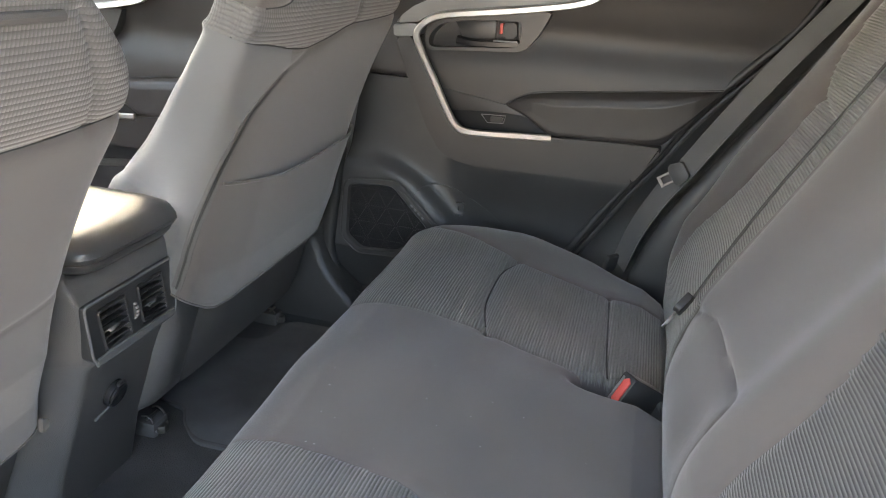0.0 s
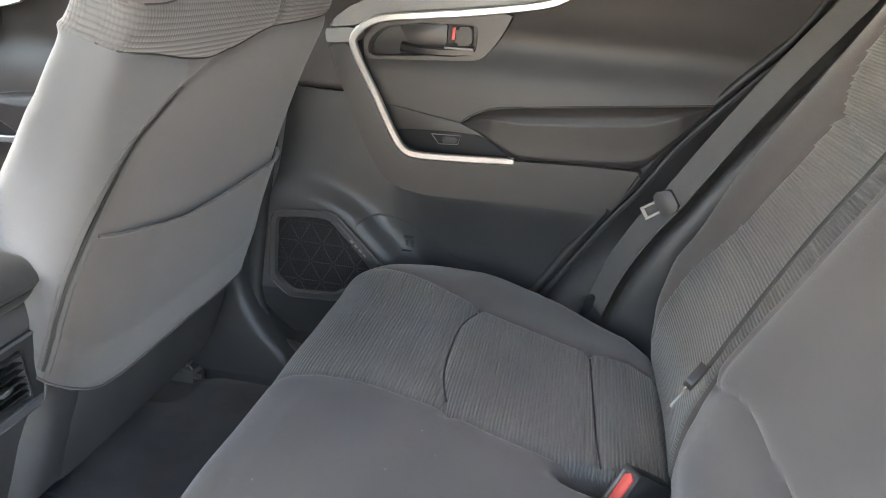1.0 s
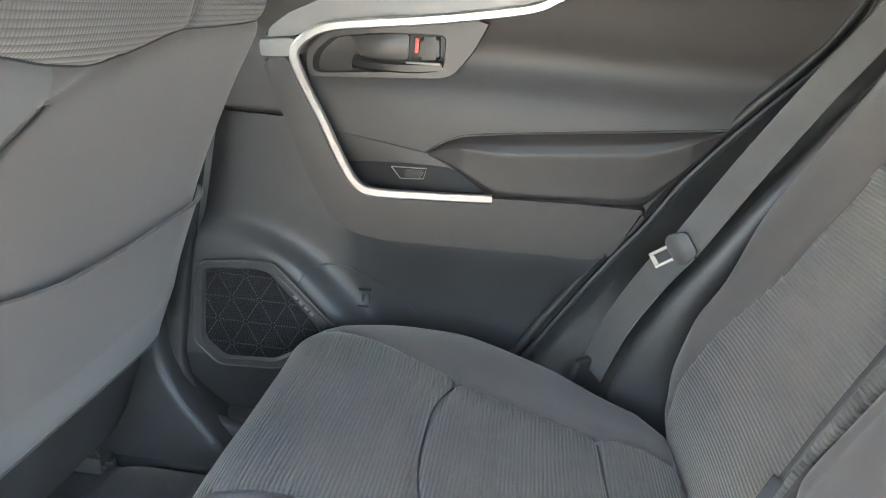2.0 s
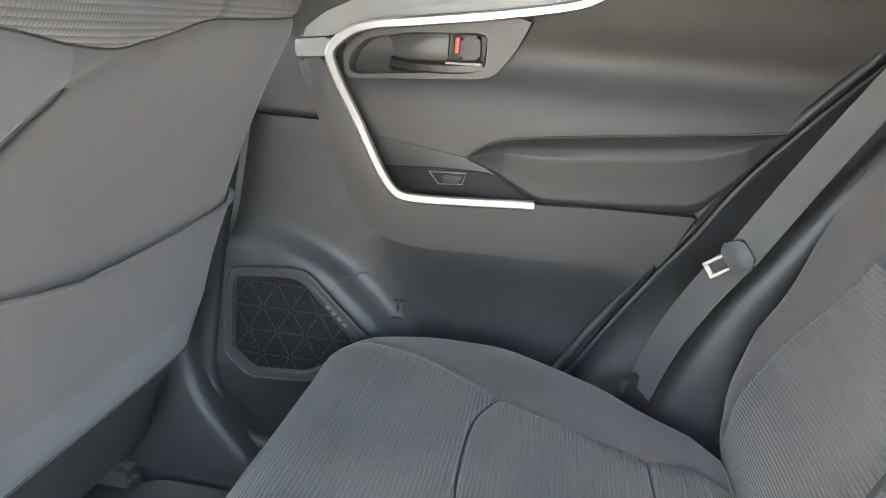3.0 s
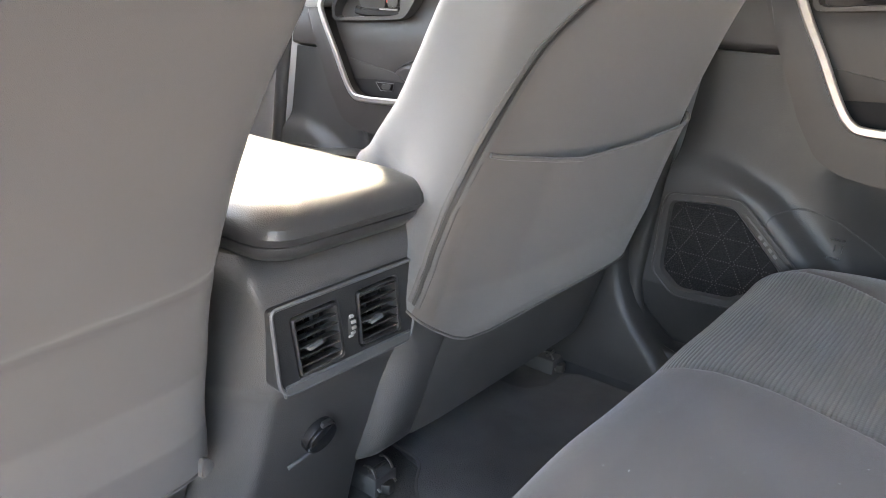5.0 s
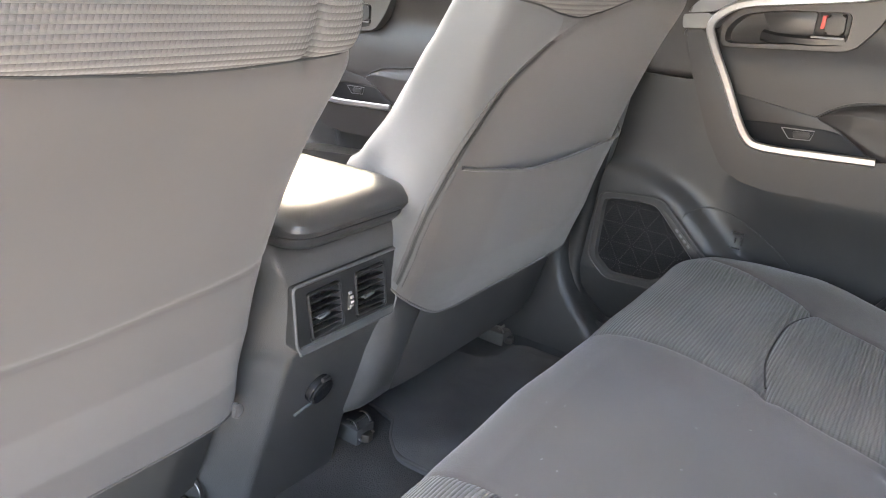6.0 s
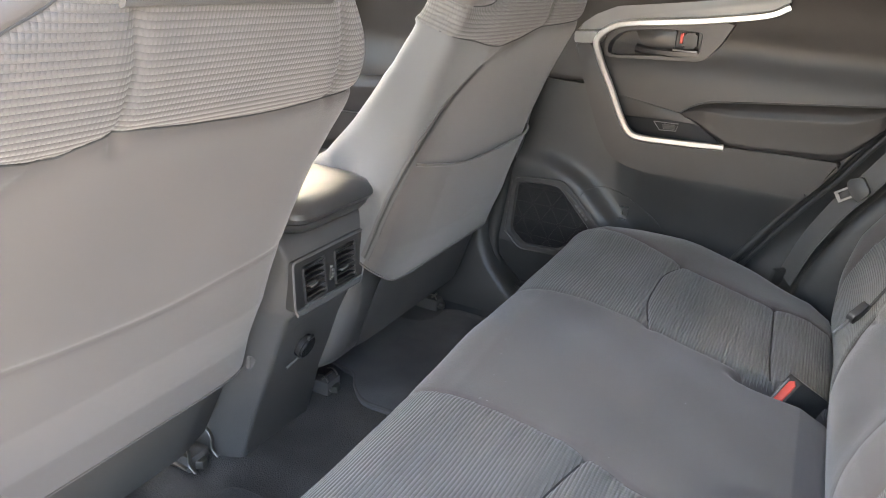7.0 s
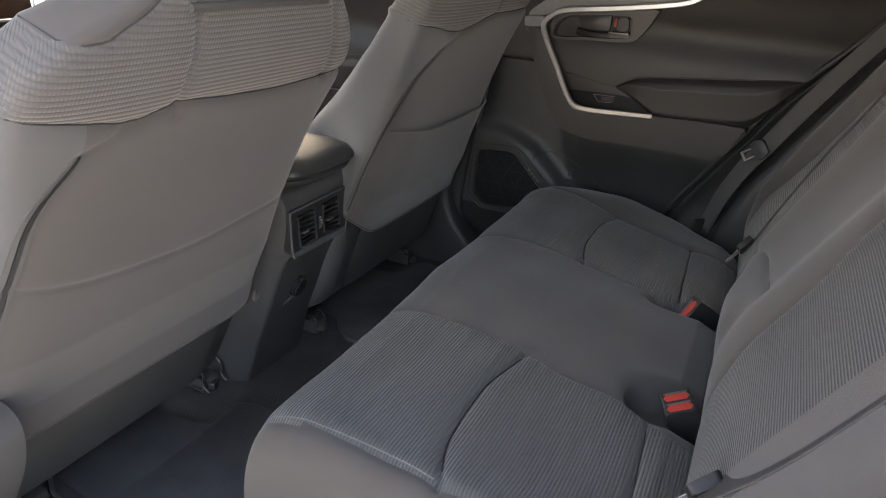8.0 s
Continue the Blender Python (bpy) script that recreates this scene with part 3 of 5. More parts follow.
    part("front_seal", sweep([tuple(p) for p in spline(run, 60)], circle(0.019, 14, 0.011), (0, 1, 0)), RUBBER, door, "thick black rubber seal")
    return door


# dots paler than the grille, for the light caught on its hole rims
GLINT_DOT = surface("grille_dot_glints", (0.095, 0.095, 0.095), 0.25, grain=600, bump=0.05, spot=0.05, spec=0.6)
GRILLE = surface("perforated_grille", (0.014, 0.014, 0.015), 0.4, grain=460, bump=1.0, spot=0.8, cells=True, depth=0.0025, spec=0.15, blot=0.08)
rear_door = passenger_door("rear_door", "closed rear passenger door with charcoal lining and silver trim")
front_door = passenger_door("front_door", "closed front passenger door with charcoal lining and silver trim", [(0.10, 0.80), (1.0, 0.84)])
part("door_pocket", slab([(0.10, 0.16), (0.10, 0.42), (0.60, 0.47), (0.78, 0.45), (0.80, 0.18)], 0.632, 0.72, 0.012, 0.03, 3), HARD, front_door, "black door pocket")
front_door.location = (0.4 - 0.955, 0.715, 0.17 - 0.075)
def glass(name, tint):
    m, t, b, node, link = nodes_of(name)
    b.inputs["Base Color"].default_value = (*tint, 1)
    b.inputs["Transmission Weight"].default_value, b.inputs["Roughness"].default_value, b.inputs["IOR"].default_value = 1.0, 0.0, 1.1
    return m


CLEAR, PRIVACY = glass("green_tint_glass", (0.80, 0.85, 0.82)), glass("privacy_glass", (0.30, 0.31, 0.31))
for nm, x0, x1, m, lab in (("window_1", -0.86, -0.12, CLEAR, "clear side window of the front passenger door"), ("window_2", -0.118, 1.0, PRIVACY, "dark privacy window of the rear passenger door")):
    pane = part(nm, moved(box(x0, x1, -0.002, 0.002, 0, 0.36, 0), Matrix.Translation((0, 0.745, 0.88)) @ Euler((radians(18), 0, 0)).to_matrix().to_4x4()), m, None)
    tagged(pane, lab, "window", "", "structure")
pane = part("window_4", moved(box(-0.18, 0.18, -0.66, 0.66, -0.002, 0.002, 0), Matrix.Translation((1.66, 0, 1.07)) @ Euler((0, radians(60), 0)).to_matrix().to_4x4()), PRIVACY, None)
tagged(pane, "dark privacy window of the tailgate", "window", "", "structure")
pane = part("window_3", moved(box(-0.42, 0.42, -0.72, 0.72, -0.002, 0.002, 0), Matrix.Translation((-1.11, 0, 0.985)) @ Euler((0, radians(-35), 0)).to_matrix().to_4x4()), CLEAR, None)
pane.visible_shadow = False
tagged(pane, "slanted windscreen over the dashboard", "window", "", "structure")
for dx, y in ((0.016, 0.732), (0.028, 0.725)):
    shell_piece("trim_door_seal", sweep([tuple(p) for p in spline([(x + dx, y, z) for z, x in REAR_EDGE], 40)], circle(0.006, 8), (0, 1, 0)), RUBBER, "black rubber door opening seal", "seal")


# ---- rear bench ----
RIGHT_EDGE = [(0.20, 0.590), (0.25, 0.610), (0.30, 0.640), (0.38, 0.665), (0.46, 0.660), (0.54, 0.630), (0.62, 0.590), (0.70, 0.540), (0.76, 0.510)]
LEFT_EDGE = [(0.20, 0.492), (0.25, 0.498), (0.30, 0.505), (0.40, 0.515), (0.50, 0.535), (0.76, 0.56)]
R_IN = curve2([(0.19, 0.245), (0.24, 0.243), (0.36, 0.240), (0.463, 0.212), (0.596, 0.160), (0.655, 0.140), (0.76, 0.130)], 40)
R_OUT = curve2([(0.19, 0.615), (0.25, 0.610), (0.356, 0.578), (0.462, 0.526), (0.56, 0.487), (0.64, 0.460), (0.76, 0.445)], 40)
R_ARC = curve2([(0.466, 0.524), (0.447, 0.470), (0.442, 0.398), (0.447, 0.308), (0.471, 0.208)])
R_REAR = curve2([(0.643, 0.460), (0.648, 0.350), (0.652, 0.255), (0.660, 0.145)])
L_IN = curve2([(0.19, -0.152), (0.28, -0.155), (0.38, -0.158), (0.48, -0.180), (0.55, -0.208), (0.64, -0.215), (0.69, -0.25), (0.76, -0.26)], 40)
L_OUT = curve2([(0.19, -0.488), (0.25, -0.494), (0.36, -0.500), (0.45, -0.512), (0.52, -0.525), (0.64, -0.53), (0.76, -0.53)], 40)
L_ARC = curve2([(0.481, -0.182), (0.466, -0.25), (0.459, -0.316), (0.464, -0.43), (0.492, -0.522)])
L_REAR = curve2([(0.674, -0.245), (0.680, -0.34), (0.684, -0.43), (0.684, -0.53)])


def at_x(curve, X):
    xs, ys = zip(*sorted(curve))
    return np.interp(X, xs, ys)


def cushion():
    seat = thing("bench_cushion", "dark grey cloth rear bench cushion with corded outer seats", "car seat", (0.48, 0.0, 0.06))
    prof = [(0.330, 0.075), (0.262, 0.105), (0.244, 0.17), (0.236, 0.23), (0.231, 0.285), (0.234, 0.318), (0.246, 0.341), (0.268, 0.355), (0.30, 0.362)]
    prof = [(p.x, p.y) for p in spline([(a, b, 0) for a, b in prof], 46)]
    top = [(x, None) for x in np.linspace(0.304, 0.775, 200)]
    cols = []
    r = 0.05
    for q in np.linspace(-1, 1, 430):
        cols.append((q, 0.0, 0.0))
    arcs = [k / 10 * math_pi / 2 for k in range(1, 11)]
    tail = [(0.0, 0.02 + 0.03 * k) for k in range(0, 8)]
    side = [(math.sin(a) * r, r - r * math.cos(a)) for a in arcs] + [(r, r + d) for _, d in tail]
    cols = [(-1, -o, d) for o, d in side[::-1]] + cols + [(1, o, d) for o, d in side]
    B = len(prof) + len(top)
    X = np.zeros((B, len(cols)))
    Y, Z, arc = X.copy(), X.copy(), X.copy()
    xs = np.array([p[0] for p in prof] + [p[0] for p in top])
    hr, hl = smooth_lerp(RIGHT_EDGE, xs) - r * 0.55, smooth_lerp(LEFT_EDGE, xs) - r * 0.55
    for j, (q, o, d) in enumerate(cols):
        u = (q + 1) / 2
        X[:, j] = xs
        Y[:, j] = -hl * (1 - u) + hr * u + o
        Z[:, j] = -d
    flat_z = np.interp(xs, [0.23, 0.30, 0.45, 0.60, 0.70, 0.735, 0.775], [0.362, 0.362, 0.360, 0.350, 0.340, 0.325, 0.27])
    zz = np.array([p[1] for p in prof] + [0.0] * len(top))
    is_top = np.arange(B) >= len(prof)
    zc = np.where(is_top, flat_z, zz)[:, None]
    w_top = np.clip((zc - 0.25) / 0.1, 0, 1)
    # dished seats, a fuller centre and raised outer bolsters
    bump = 0.010 * np.exp(-((Y - 0.045) / 0.11) ** 2) + 0.020 * np.exp(-((Y - 0.60) / 0.06) ** 2) * np.exp(-((X - 0.42) / 0.16) ** 2)
    bump += 0.012 * np.exp(-((Y + 0.52) / 0.05) ** 2) * np.clip((X - 0.40) / 0.15, 0, 1)
    bump -= 0.008 * np.exp(-((Y - 0.36) / 0.12) ** 2) * np.exp(-((X - 0.56) / 0.08) ** 2) + 0.008 * np.exp(-((Y + 0.36) / 0.12) ** 2) * np.exp(-((X - 0.58) / 0.08) ** 2)
    bump += 0.0015 * np.sin(X * 41 + Y * 13) * np.sin(Y * 29 - X * 7)
    X -= (0.004 + 0.009 * np.clip((Y + 0.3) / 0.6, 0, 1)) * np.clip((0.40 - X) / 0.12, 0, 1)
    Z += zc + bump * w_top
    Z = np.maximum(Z, 0.07)
    # seams
    sink = np.zeros_like(Z)
    for c, deep in ((R_IN, 0.002), (R_OUT, 0.0025), (R_ARC, 0.006), (R_REAR, 0.005), (L_IN, 0.002), (L_OUT, 0.003), (L_ARC, 0.006), (L_REAR, 0.005)):
        sink += crease(dist_to(c, X, Y), deep, 0.0035, deep * 0.7, 0.014)
    top_w = np.where(is_top, 1.0, np.clip((zz - 0.30) / 0.05, 0, 1))[:, None]
    Z -= sink * top_w
    # wells for the buckles
    for cx, cy, ax, ay in ((0.695, 0.135, 0.085, 0.030), (0.705, -0.178, 0.075, 0.055)):
        e = ((X - cx) / ax) ** 2 + ((Y - cy) / ay) ** 2
        Z -= np.where(is_top[:, None], 0.045 / (1 + np.exp(np.minimum((e - 0.85) / 0.16, 50))), 0)
    step = np.hypot(np.diff(xs), np.diff(np.where(is_top, flat_z, zz)))
    arc[:] = np.concatenate([[0], np.cumsum(step)])[:, None]
    V = np.stack([X, Y, Z], -1).reshape(-1, 3)
    F = np.array(grid_faces(B, len(cols)))
    cx, cy = V[F].mean(1)[:, 0], V[F].mean(1)[:, 1]
    cz = V[F].mean(1)[:, 2]
    low = cz < 0.20
    right = (cy > at_x(R_IN, cx)) & (cy < at_x(R_OUT, cx)) & ~low
    left = (cy < at_x(L_IN, cx)) & (cy > at_x(L_OUT, cx)) & ~low
    well = (((cx - 0.695) / 0.085) ** 2 + ((cy - 0.135) / 0.030) ** 2 < 1) | (((cx - 0.705) / 0.075) ** 2 + ((cy + 0.178) / 0.055) ** 2 < 1)
    well &= cx > 0.3
    right &= ~well
    left &= ~well
    middle = ~right & ~left & (cy < at_x(R_IN, cx) + 0.0) & (cy > at_x(L_IN, cx)) & ~well
    rest = ~right & ~left & ~middle & ~well
    run = V[:, 1]
    for nm, mask, m, lab in (("right_insert", right, RIB, "corded dark grey seat insert"), ("left_insert", left, RIB, "corded dark grey seat insert"), ("centre_pad", middle, FABRIC, "plain dark grey centre pad"),
                             ("buckle_well", well & (cy > 0), BOARD, "black buckle well"), ("buckle_well", well & (cy < 0), BOARD, "black buckle well"),
                             ("bolster", rest & (cy > 0), FABRIC, "plain dark grey side bolster"), ("bolster", rest & (cy < 0), FABRIC, "plain dark grey side bolster")):
        sheet(nm, V, [tuple(f) for f in F[mask]], m, seat, lab, arc, run)
    flat_v = V[np.arange(len(V)) // len(cols) >= len(prof)]
    for c in (R_ARC, R_REAR, L_ARC, L_REAR):
        line = []
        for x, y in c[1:-1]:
            k = np.argmin((flat_v[:, 0] - x) ** 2 + (flat_v[:, 1] - y) ** 2)
            line.append((x, y, float(flat_v[k, 2]) + 0.0012))
        part("seam", sweep([tuple(p) for p in spline(line[::2], 60)], circle(0.0013, 6), (0, 0, 1)), SEAM, seat)
    rnd = random.Random(7)
    bm = bmesh.new()
    for k in range(34):
        x, y = rnd.uniform(0.27, 0.70), rnd.uniform(-0.20, 0.26)
        z = float(flat_v[np.argmin((flat_v[:, 0] - x) ** 2 + (flat_v[:, 1] - y) ** 2), 2])
        bmesh.ops.create_cube(bm, size=1, matrix=Matrix.Translation((x, y, z + 0.0004)) @ Euler((0, 0, rnd.uniform(0, 3.1))).to_matrix().to_4x4() @ Matrix.Diagonal((rnd.uniform(0.0008, 0.003), 0.0006, 0.0005, 1)))
    tagged(part("lint", bm, STITCH, seat, "pale specks of lint"), kind="stuff")
    # pale stitches along the outer left seam
    pts = spline([(x, y - 0.002, float(np.interp(x, [0.24, 0.26, 0.30, 0.45, 0.52], [0.338, 0.352, 0.364, 0.366, 0.362])) + 0.001) for x, y in L_OUT[7:24]], 90)
    bm = bmesh.new()
    for k in range(0, 88):
        p, q = pts[k], pts[k + 1]
        m = Matrix.Translation((p + q) / 2) @ Euler((0, 0, radians(58 if k % 2 else -20))).to_matrix().to_4x4() @ Matrix.Diagonal((0.0042, 0.0006, 0.0006, 1))
        bmesh.ops.create_cube(bm, size=1, matrix=m)
    tagged(part("stitching", bm, STITCH, seat, "pale stitching"), kind="stuff")
    return seat


cushion()

BACK = [(0.27, 0.757), (0.30, 0.744), (0.335, 0.736), (0.40, 0.742), (0.48, 0.770), (0.60, 0.842), (0.72, 0.914), (0.85, 0.986), (0.95, 1.040)]


def backrest(name, label, y0, y1, zones, seams, shape, r=0.045, r2=0.045, flank=None):
    """A seat back: the front surface x = BACK(z) with rounded sides, a flat rear and a top."""
    seat = thing(name, label, "car seat", (0.78, (y0 + y1) / 2, 0.27))
    zs = np.linspace(0.27, 0.95, 150)
    front = smooth_lerp(BACK, zs)
    edge = [k / 8 * math_pi / 2 for k in range(9)]
    ny = int((y1 - y0) / 0.0055)
    cols = [(0, 0.16)] + [(r - r * math.sin(a), r - r * math.cos(a)) for a in edge[::-1]] + [(v, 0) for v in np.linspace(r, y1 - y0 - r2, ny)[1:-1]] + [(y1 - y0 - r2 + r2 * math.sin(a), r2 - r2 * math.cos(a)) for a in edge] + [(y1 - y0, 0.16)]
    Y = np.array([[y0 + c[0] for c in cols]] * len(zs))
    D = np.array([[c[1] for c in cols]] * len(zs))
    Z = np.repeat(zs[:, None], len(cols), 1)
    push = shape(Y, Z)
    if flank:
        Y = Y + np.clip((Y - 0.46) / (y1 - 0.46), 0, 1) * (smooth_lerp(flank, zs) - y1)[:, None]
    for c, deep in seams:
        push -= crease(dist_to(c, Y, Z), deep, 0.0035, deep * 0.7, 0.014)
    X = front[:, None] + D * 0.9 - push
    Zw = Z + D * 0.35 + push * 0.3
    V = np.stack([X, Y, Zw], -1).reshape(-1, 3)
    F = np.array(grid_faces(len(zs), len(cols)))
    cy, cz = Y.reshape(-1)[F].mean(1), Z.reshape(-1)[F].mean(1)
    arc = np.repeat(np.concatenate([[0], np.cumsum(np.hypot(np.diff(zs), np.diff(front)))])[:, None], len(cols), 1)
    left = np.ones(len(F), bool)
    for nm, test, m, lab in zones:
        mask = test(cy, cz) & left
        left &= ~mask
        sheet(nm, V, [tuple(f) for f in F[mask]], m, seat, lab, arc, Y.reshape(-1))
    sheet("cover", V, [tuple(f) for f in F[left]], FABRIC, seat)
    return seat


GAP = 0.197
RB_OUT = curve2([(0.555, 0.30), (0.535, 0.36), (0.500, 0.45), (0.485, 0.55), (0.490, 0.65), (0.505, 0.72), (0.545, 0.78), (0.56, 0.86), (0.55, 0.95)], 40)
RB_SEAM = curve2([(0.507, 0.725), (0.43, 0.712), (0.33, 0.702), (0.205, 0.70)])


def y_at(curve, Z):
    zs, ys = zip(*sorted((z, y) for y, z in curve))
    return np.interp(Z, zs, ys)


backrest("folding_bench", "dark grey cloth rear seat back with corded insert, upright", GAP + 0.004, 0.615,
         [("insert", lambda y, z: (y < y_at(RB_OUT, z)) & (y > GAP + 0.012), RIB, "corded dark grey back insert")],
         [(RB_OUT, 0.003), (RB_SEAM, 0.005)],
         lambda Y, Z: 0.022 * np.exp(-((Y - 0.555) / 0.045) ** 2) * np.clip((Z - 0.36) / 0.12, 0, 1) - 0.006 * np.exp(-((Y - 0.36) / 0.11) ** 2),
         r=0.018, flank=[(0.27, 0.585), (0.39, 0.580), (0.45, 0.566), (0.50, 0.555), (0.535, 0.570), (0.57, 0.615), (0.60, 0.640), (0.70, 0.662), (0.95, 0.665)])
CB_LOW = curve2([(0.180, 0.462), (0.11, 0.486), (0.02, 0.490), (-0.06, 0.494), (-0.112, 0.496), (-0.121, 0.480), (-0.115, 0.43), (-0.11, 0.37)], 40)
CB_R = curve2([(0.172, 0.47), (0.174, 0.60), (0.174, 0.75), (0.172, 0.95)])
LB_IN = curve2([(-0.215, 0.30), (-0.219, 0.46), (-0.215, 0.575), (-0.198, 0.634), (-0.19, 0.75), (-0.17, 0.95)])
# this insert's shade is put into its darker cord colour
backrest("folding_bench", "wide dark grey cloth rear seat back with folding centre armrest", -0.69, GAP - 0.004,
         [("insert", lambda y, z: (y < y_at(LB_IN, z)) & (y > -0.50), RIB_SHADED, "corded dark grey back insert")],
         [(CB_LOW, 0.005), (CB_R, 0.002), (LB_IN, 0.003)],
         lambda Y, Z: 0.014 * np.exp(-((Y + 0.155) / 0.05) ** 2) * np.clip((Z - 0.34) / 0.1, 0, 1) + (0.008 + 0.026 * np.clip((Z - 0.44) / 0.34, 0, 1)) * np.exp(-((Y - 0.18) / 0.09) ** 2) * np.clip((Z - 0.42) / 0.06, 0, 1) + 0.012 * np.exp(-((Z - 0.40) / 0.05) ** 2) * np.exp(-((Y - 0.05) / 0.10) ** 4), r2=0.018)

shell_piece("trim_seat_base", box(0.30, 0.80, -0.50, 0.50, 0.05, 0.20, 0.02), BOARD, "dark moulded base under the rear bench", "trim")


def wheel_arch():
    """Grained trim between the door opening and the seat back."""
    zs, us = np.linspace(0.20, 0.98, 90), np.linspace(0, 1, 60)
    Z, U = np.meshgrid(zs, us, indexing="ij")
    xa = smooth_lerp(REAR_EDGE, Z) + 0.025
    xb = smooth_lerp(BACK, Z) + 0.05
    roll = 0.030 * np.exp(-((U - 0.66) / 0.16) ** 2)
    X = xa * (1 - U) + xb * U - roll
    Y = 0.735 * (1 - U) + 0.585 * U - 0.028 * np.sin(U * math_pi) - roll * 0.3
    V = np.stack([X, Y, Z], -1).reshape(-1, 3)
    return sheet("trim_wheel_arch", V, grid_faces(90, 60), HARD)


def quarter_left():
    edge = [(min(x + 0.14, 0.97), z) for z, x in REAR_EDGE if z < 0.95]
    return slab(edge + [(0.99, 0.90), (0.99, 0.10)], -0.74, -0.80, 0.004)


shell_piece("wall_arch_left", quarter_left(), FABRIC, "dark grey cloth lining of the rear wheel arch at the open doorway", "wall")
tagged(wheel_arch(), "grained black trim panel beside the rear seat", "trim", "", "structure")


# ---- belts and buckles ----
def webbing(points, width, up, n=60):
    return sweep([tuple(p) for p in spline(points, n)], flat(width, 0.0022, 0.3), up)


def tongue(parent, m, big=True):
    part("tongue_grip", moved(slab(rounded([(-0.026, -0.012), (-0.018, 0.020), (0.018, 0.020), (0.026, -0.012), (0.012, -0.018), (-0.012, -0.018)], 0.006), -0.006, 0.006, 0.003), m), RUBBER, parent, "black plastic tongue grip")
    bm = joined(box(0.0075, 0.0125, -0.0013, 0.0013, -0.050, -0.014, 0.0006, 1), box(-0.0125, -0.0075, -0.0013, 0.0013, -0.050, -0.014, 0.0006, 1), box(-0.0076, 0.0076, -0.0013, 0.0013, -0.050, -0.042, 0.0006, 1))
    part("metal_tongue", moved(bm, m), BRACKET, parent, "bright steel tongue")


belt = thing("seat_belt", "dark grey seat belt with steel tongue hanging beside the seat", "seat belt", (0.64, 0.64, 0.35))
part("lower_webbing", webbing([(0.650, 0.650, 0.335), (0.672, 0.628, 0.42), (0.705, 0.606, 0.50), (0.735, 0.598, 0.550)], 0.046, (-0.75, -0.66, 0.2)), BELT, belt)
part("upper_webbing", webbing([(0.735, 0.596, 0.550), (0.80, 0.612, 0.655), (0.875, 0.632, 0.765), (0.96, 0.65, 0.88), (1.03, 0.66, 0.98)], 0.042, (-0.55, -0.80, 0.25)), BELT, belt)
grip = Matrix.Translation((0.728, 0.584, 0.552)) @ Euler((radians(-8), radians(52), radians(-25))).to_matrix().to_4x4()
tongue(belt, grip @ Matrix.Diagonal((0.86, 0.8, 0.8, 1)))
part("anchor_boot", moved(box(-0.006, 0.006, -0.026, 0.026, -0.02, 0.02, 0.004), Matrix.Translation((0.640, 0.654, 0.335)) @ Euler((0, radians(12), radians(-40))).to_matrix().to_4x4()), RUBBER, belt, "black anchor boot")

belt = thing("centre_belt", "dark seat belt lying in the gap of the seat back", "seat belt", (0.75, 0.18, 0.45))
part("webbing", webbing([(0.752, 0.200, 0.468), (0.785, 0.203, 0.545), (0.828, 0.203, 0.640), (0.872, 0.203, 0.725), (0.935, 0.203, 0.85), (0.98, 0.203, 0.94)], 0.007, (-0.86, -0.1, 0.5)), SEAM, belt)
tongue(belt, Matrix.Translation((0.742, 0.190, 0.466)) @ Euler((radians(25), radians(35), radians(75))).to_matrix().to_4x4() @ Matrix.Diagonal((0.5, 0.8, 0.85, 1)))
teeth = []
for k in range(80):
    z = 0.492 + 0.0048 * k
    teeth.append(moved(box(-0.001, 0.010, -0.0032, 0.0032, -0.0014, 0.0014, 0), Matrix.Translation((float(smooth_lerp(BACK, z)) + 0.001, 0.199, z))))
tagged(part("ribbed_edge", joined(*teeth), GLOSS, belt, "black ribbed edge in the gap"), kind="stuff")

belt = thing("driver_side_belt", "dark grey seat belt with steel tongue across the seat back", "seat belt", (0.72, -0.42, 0.38))
part("webbing", webbing([(0.752, -0.515, 0.455), (0.776, -0.528, 0.487), (0.810, -0.545, 0.542), (0.858, -0.553, 0.622), (0.92, -0.57, 0.73), (1.0, -0.59, 0.87)], 0.045, (-0.62, 0.12, 0.52)), BELT, belt)
tongue(belt, Matrix.Translation((0.752, -0.502, 0.452)) @ Euler((radians(40), radians(35), radians(80))).to_matrix().to_4x4())


def buckle(label, m, twin=False):
    b = thing("belt_buckle", label, "belt buckle", tuple(m.translation), group="rear belt buckles")
    for k in range(2 if twin else 1):
        mm = m @ Matrix.Translation((0.0, k * 0.023, 0.0))
        part("housing", moved(slab([(-0.024, -0.060), (-0.026, 0.020), (0.026, 0.020), (0.024, -0.060)], -0.012, 0.013, 0.004, 0.006, 3, axis="y"), mm @ Euler((0, 0, 0)).to_matrix().to_4x4()), HARD, b)
        part("release_button", moved(slab([(-0.021, -0.0015), (-0.016, -0.008), (0.016, -0.008), (0.021, -0.0015), (0.016, 0.005), (-0.016, 0.005)], 0.0225, 0.015, 0.0012, axis="z"), mm), RED, b, "red release button")
        part("slot_plate", moved(box(-0.019, 0.019, 0.0065, 0.010, 0.016, 0.0215, 0.0005, 1), mm), SATIN, b)
    return b


buckle("black belt buckle with red button in the seat gap", Matrix.Translation((0.690, 0.142, 0.338)) @ Euler((radians(6), radians(-58), radians(35))).to_matrix().to_4x4())
buckle("pair of black belt buckles with red buttons in the cushion well", Matrix.Translation((0.712, -0.190, 0.332)) @ Euler((radians(12), radians(-20), radians(20))).to_matrix().to_4x4() @ Matrix.Scale(0.86, 4), True)


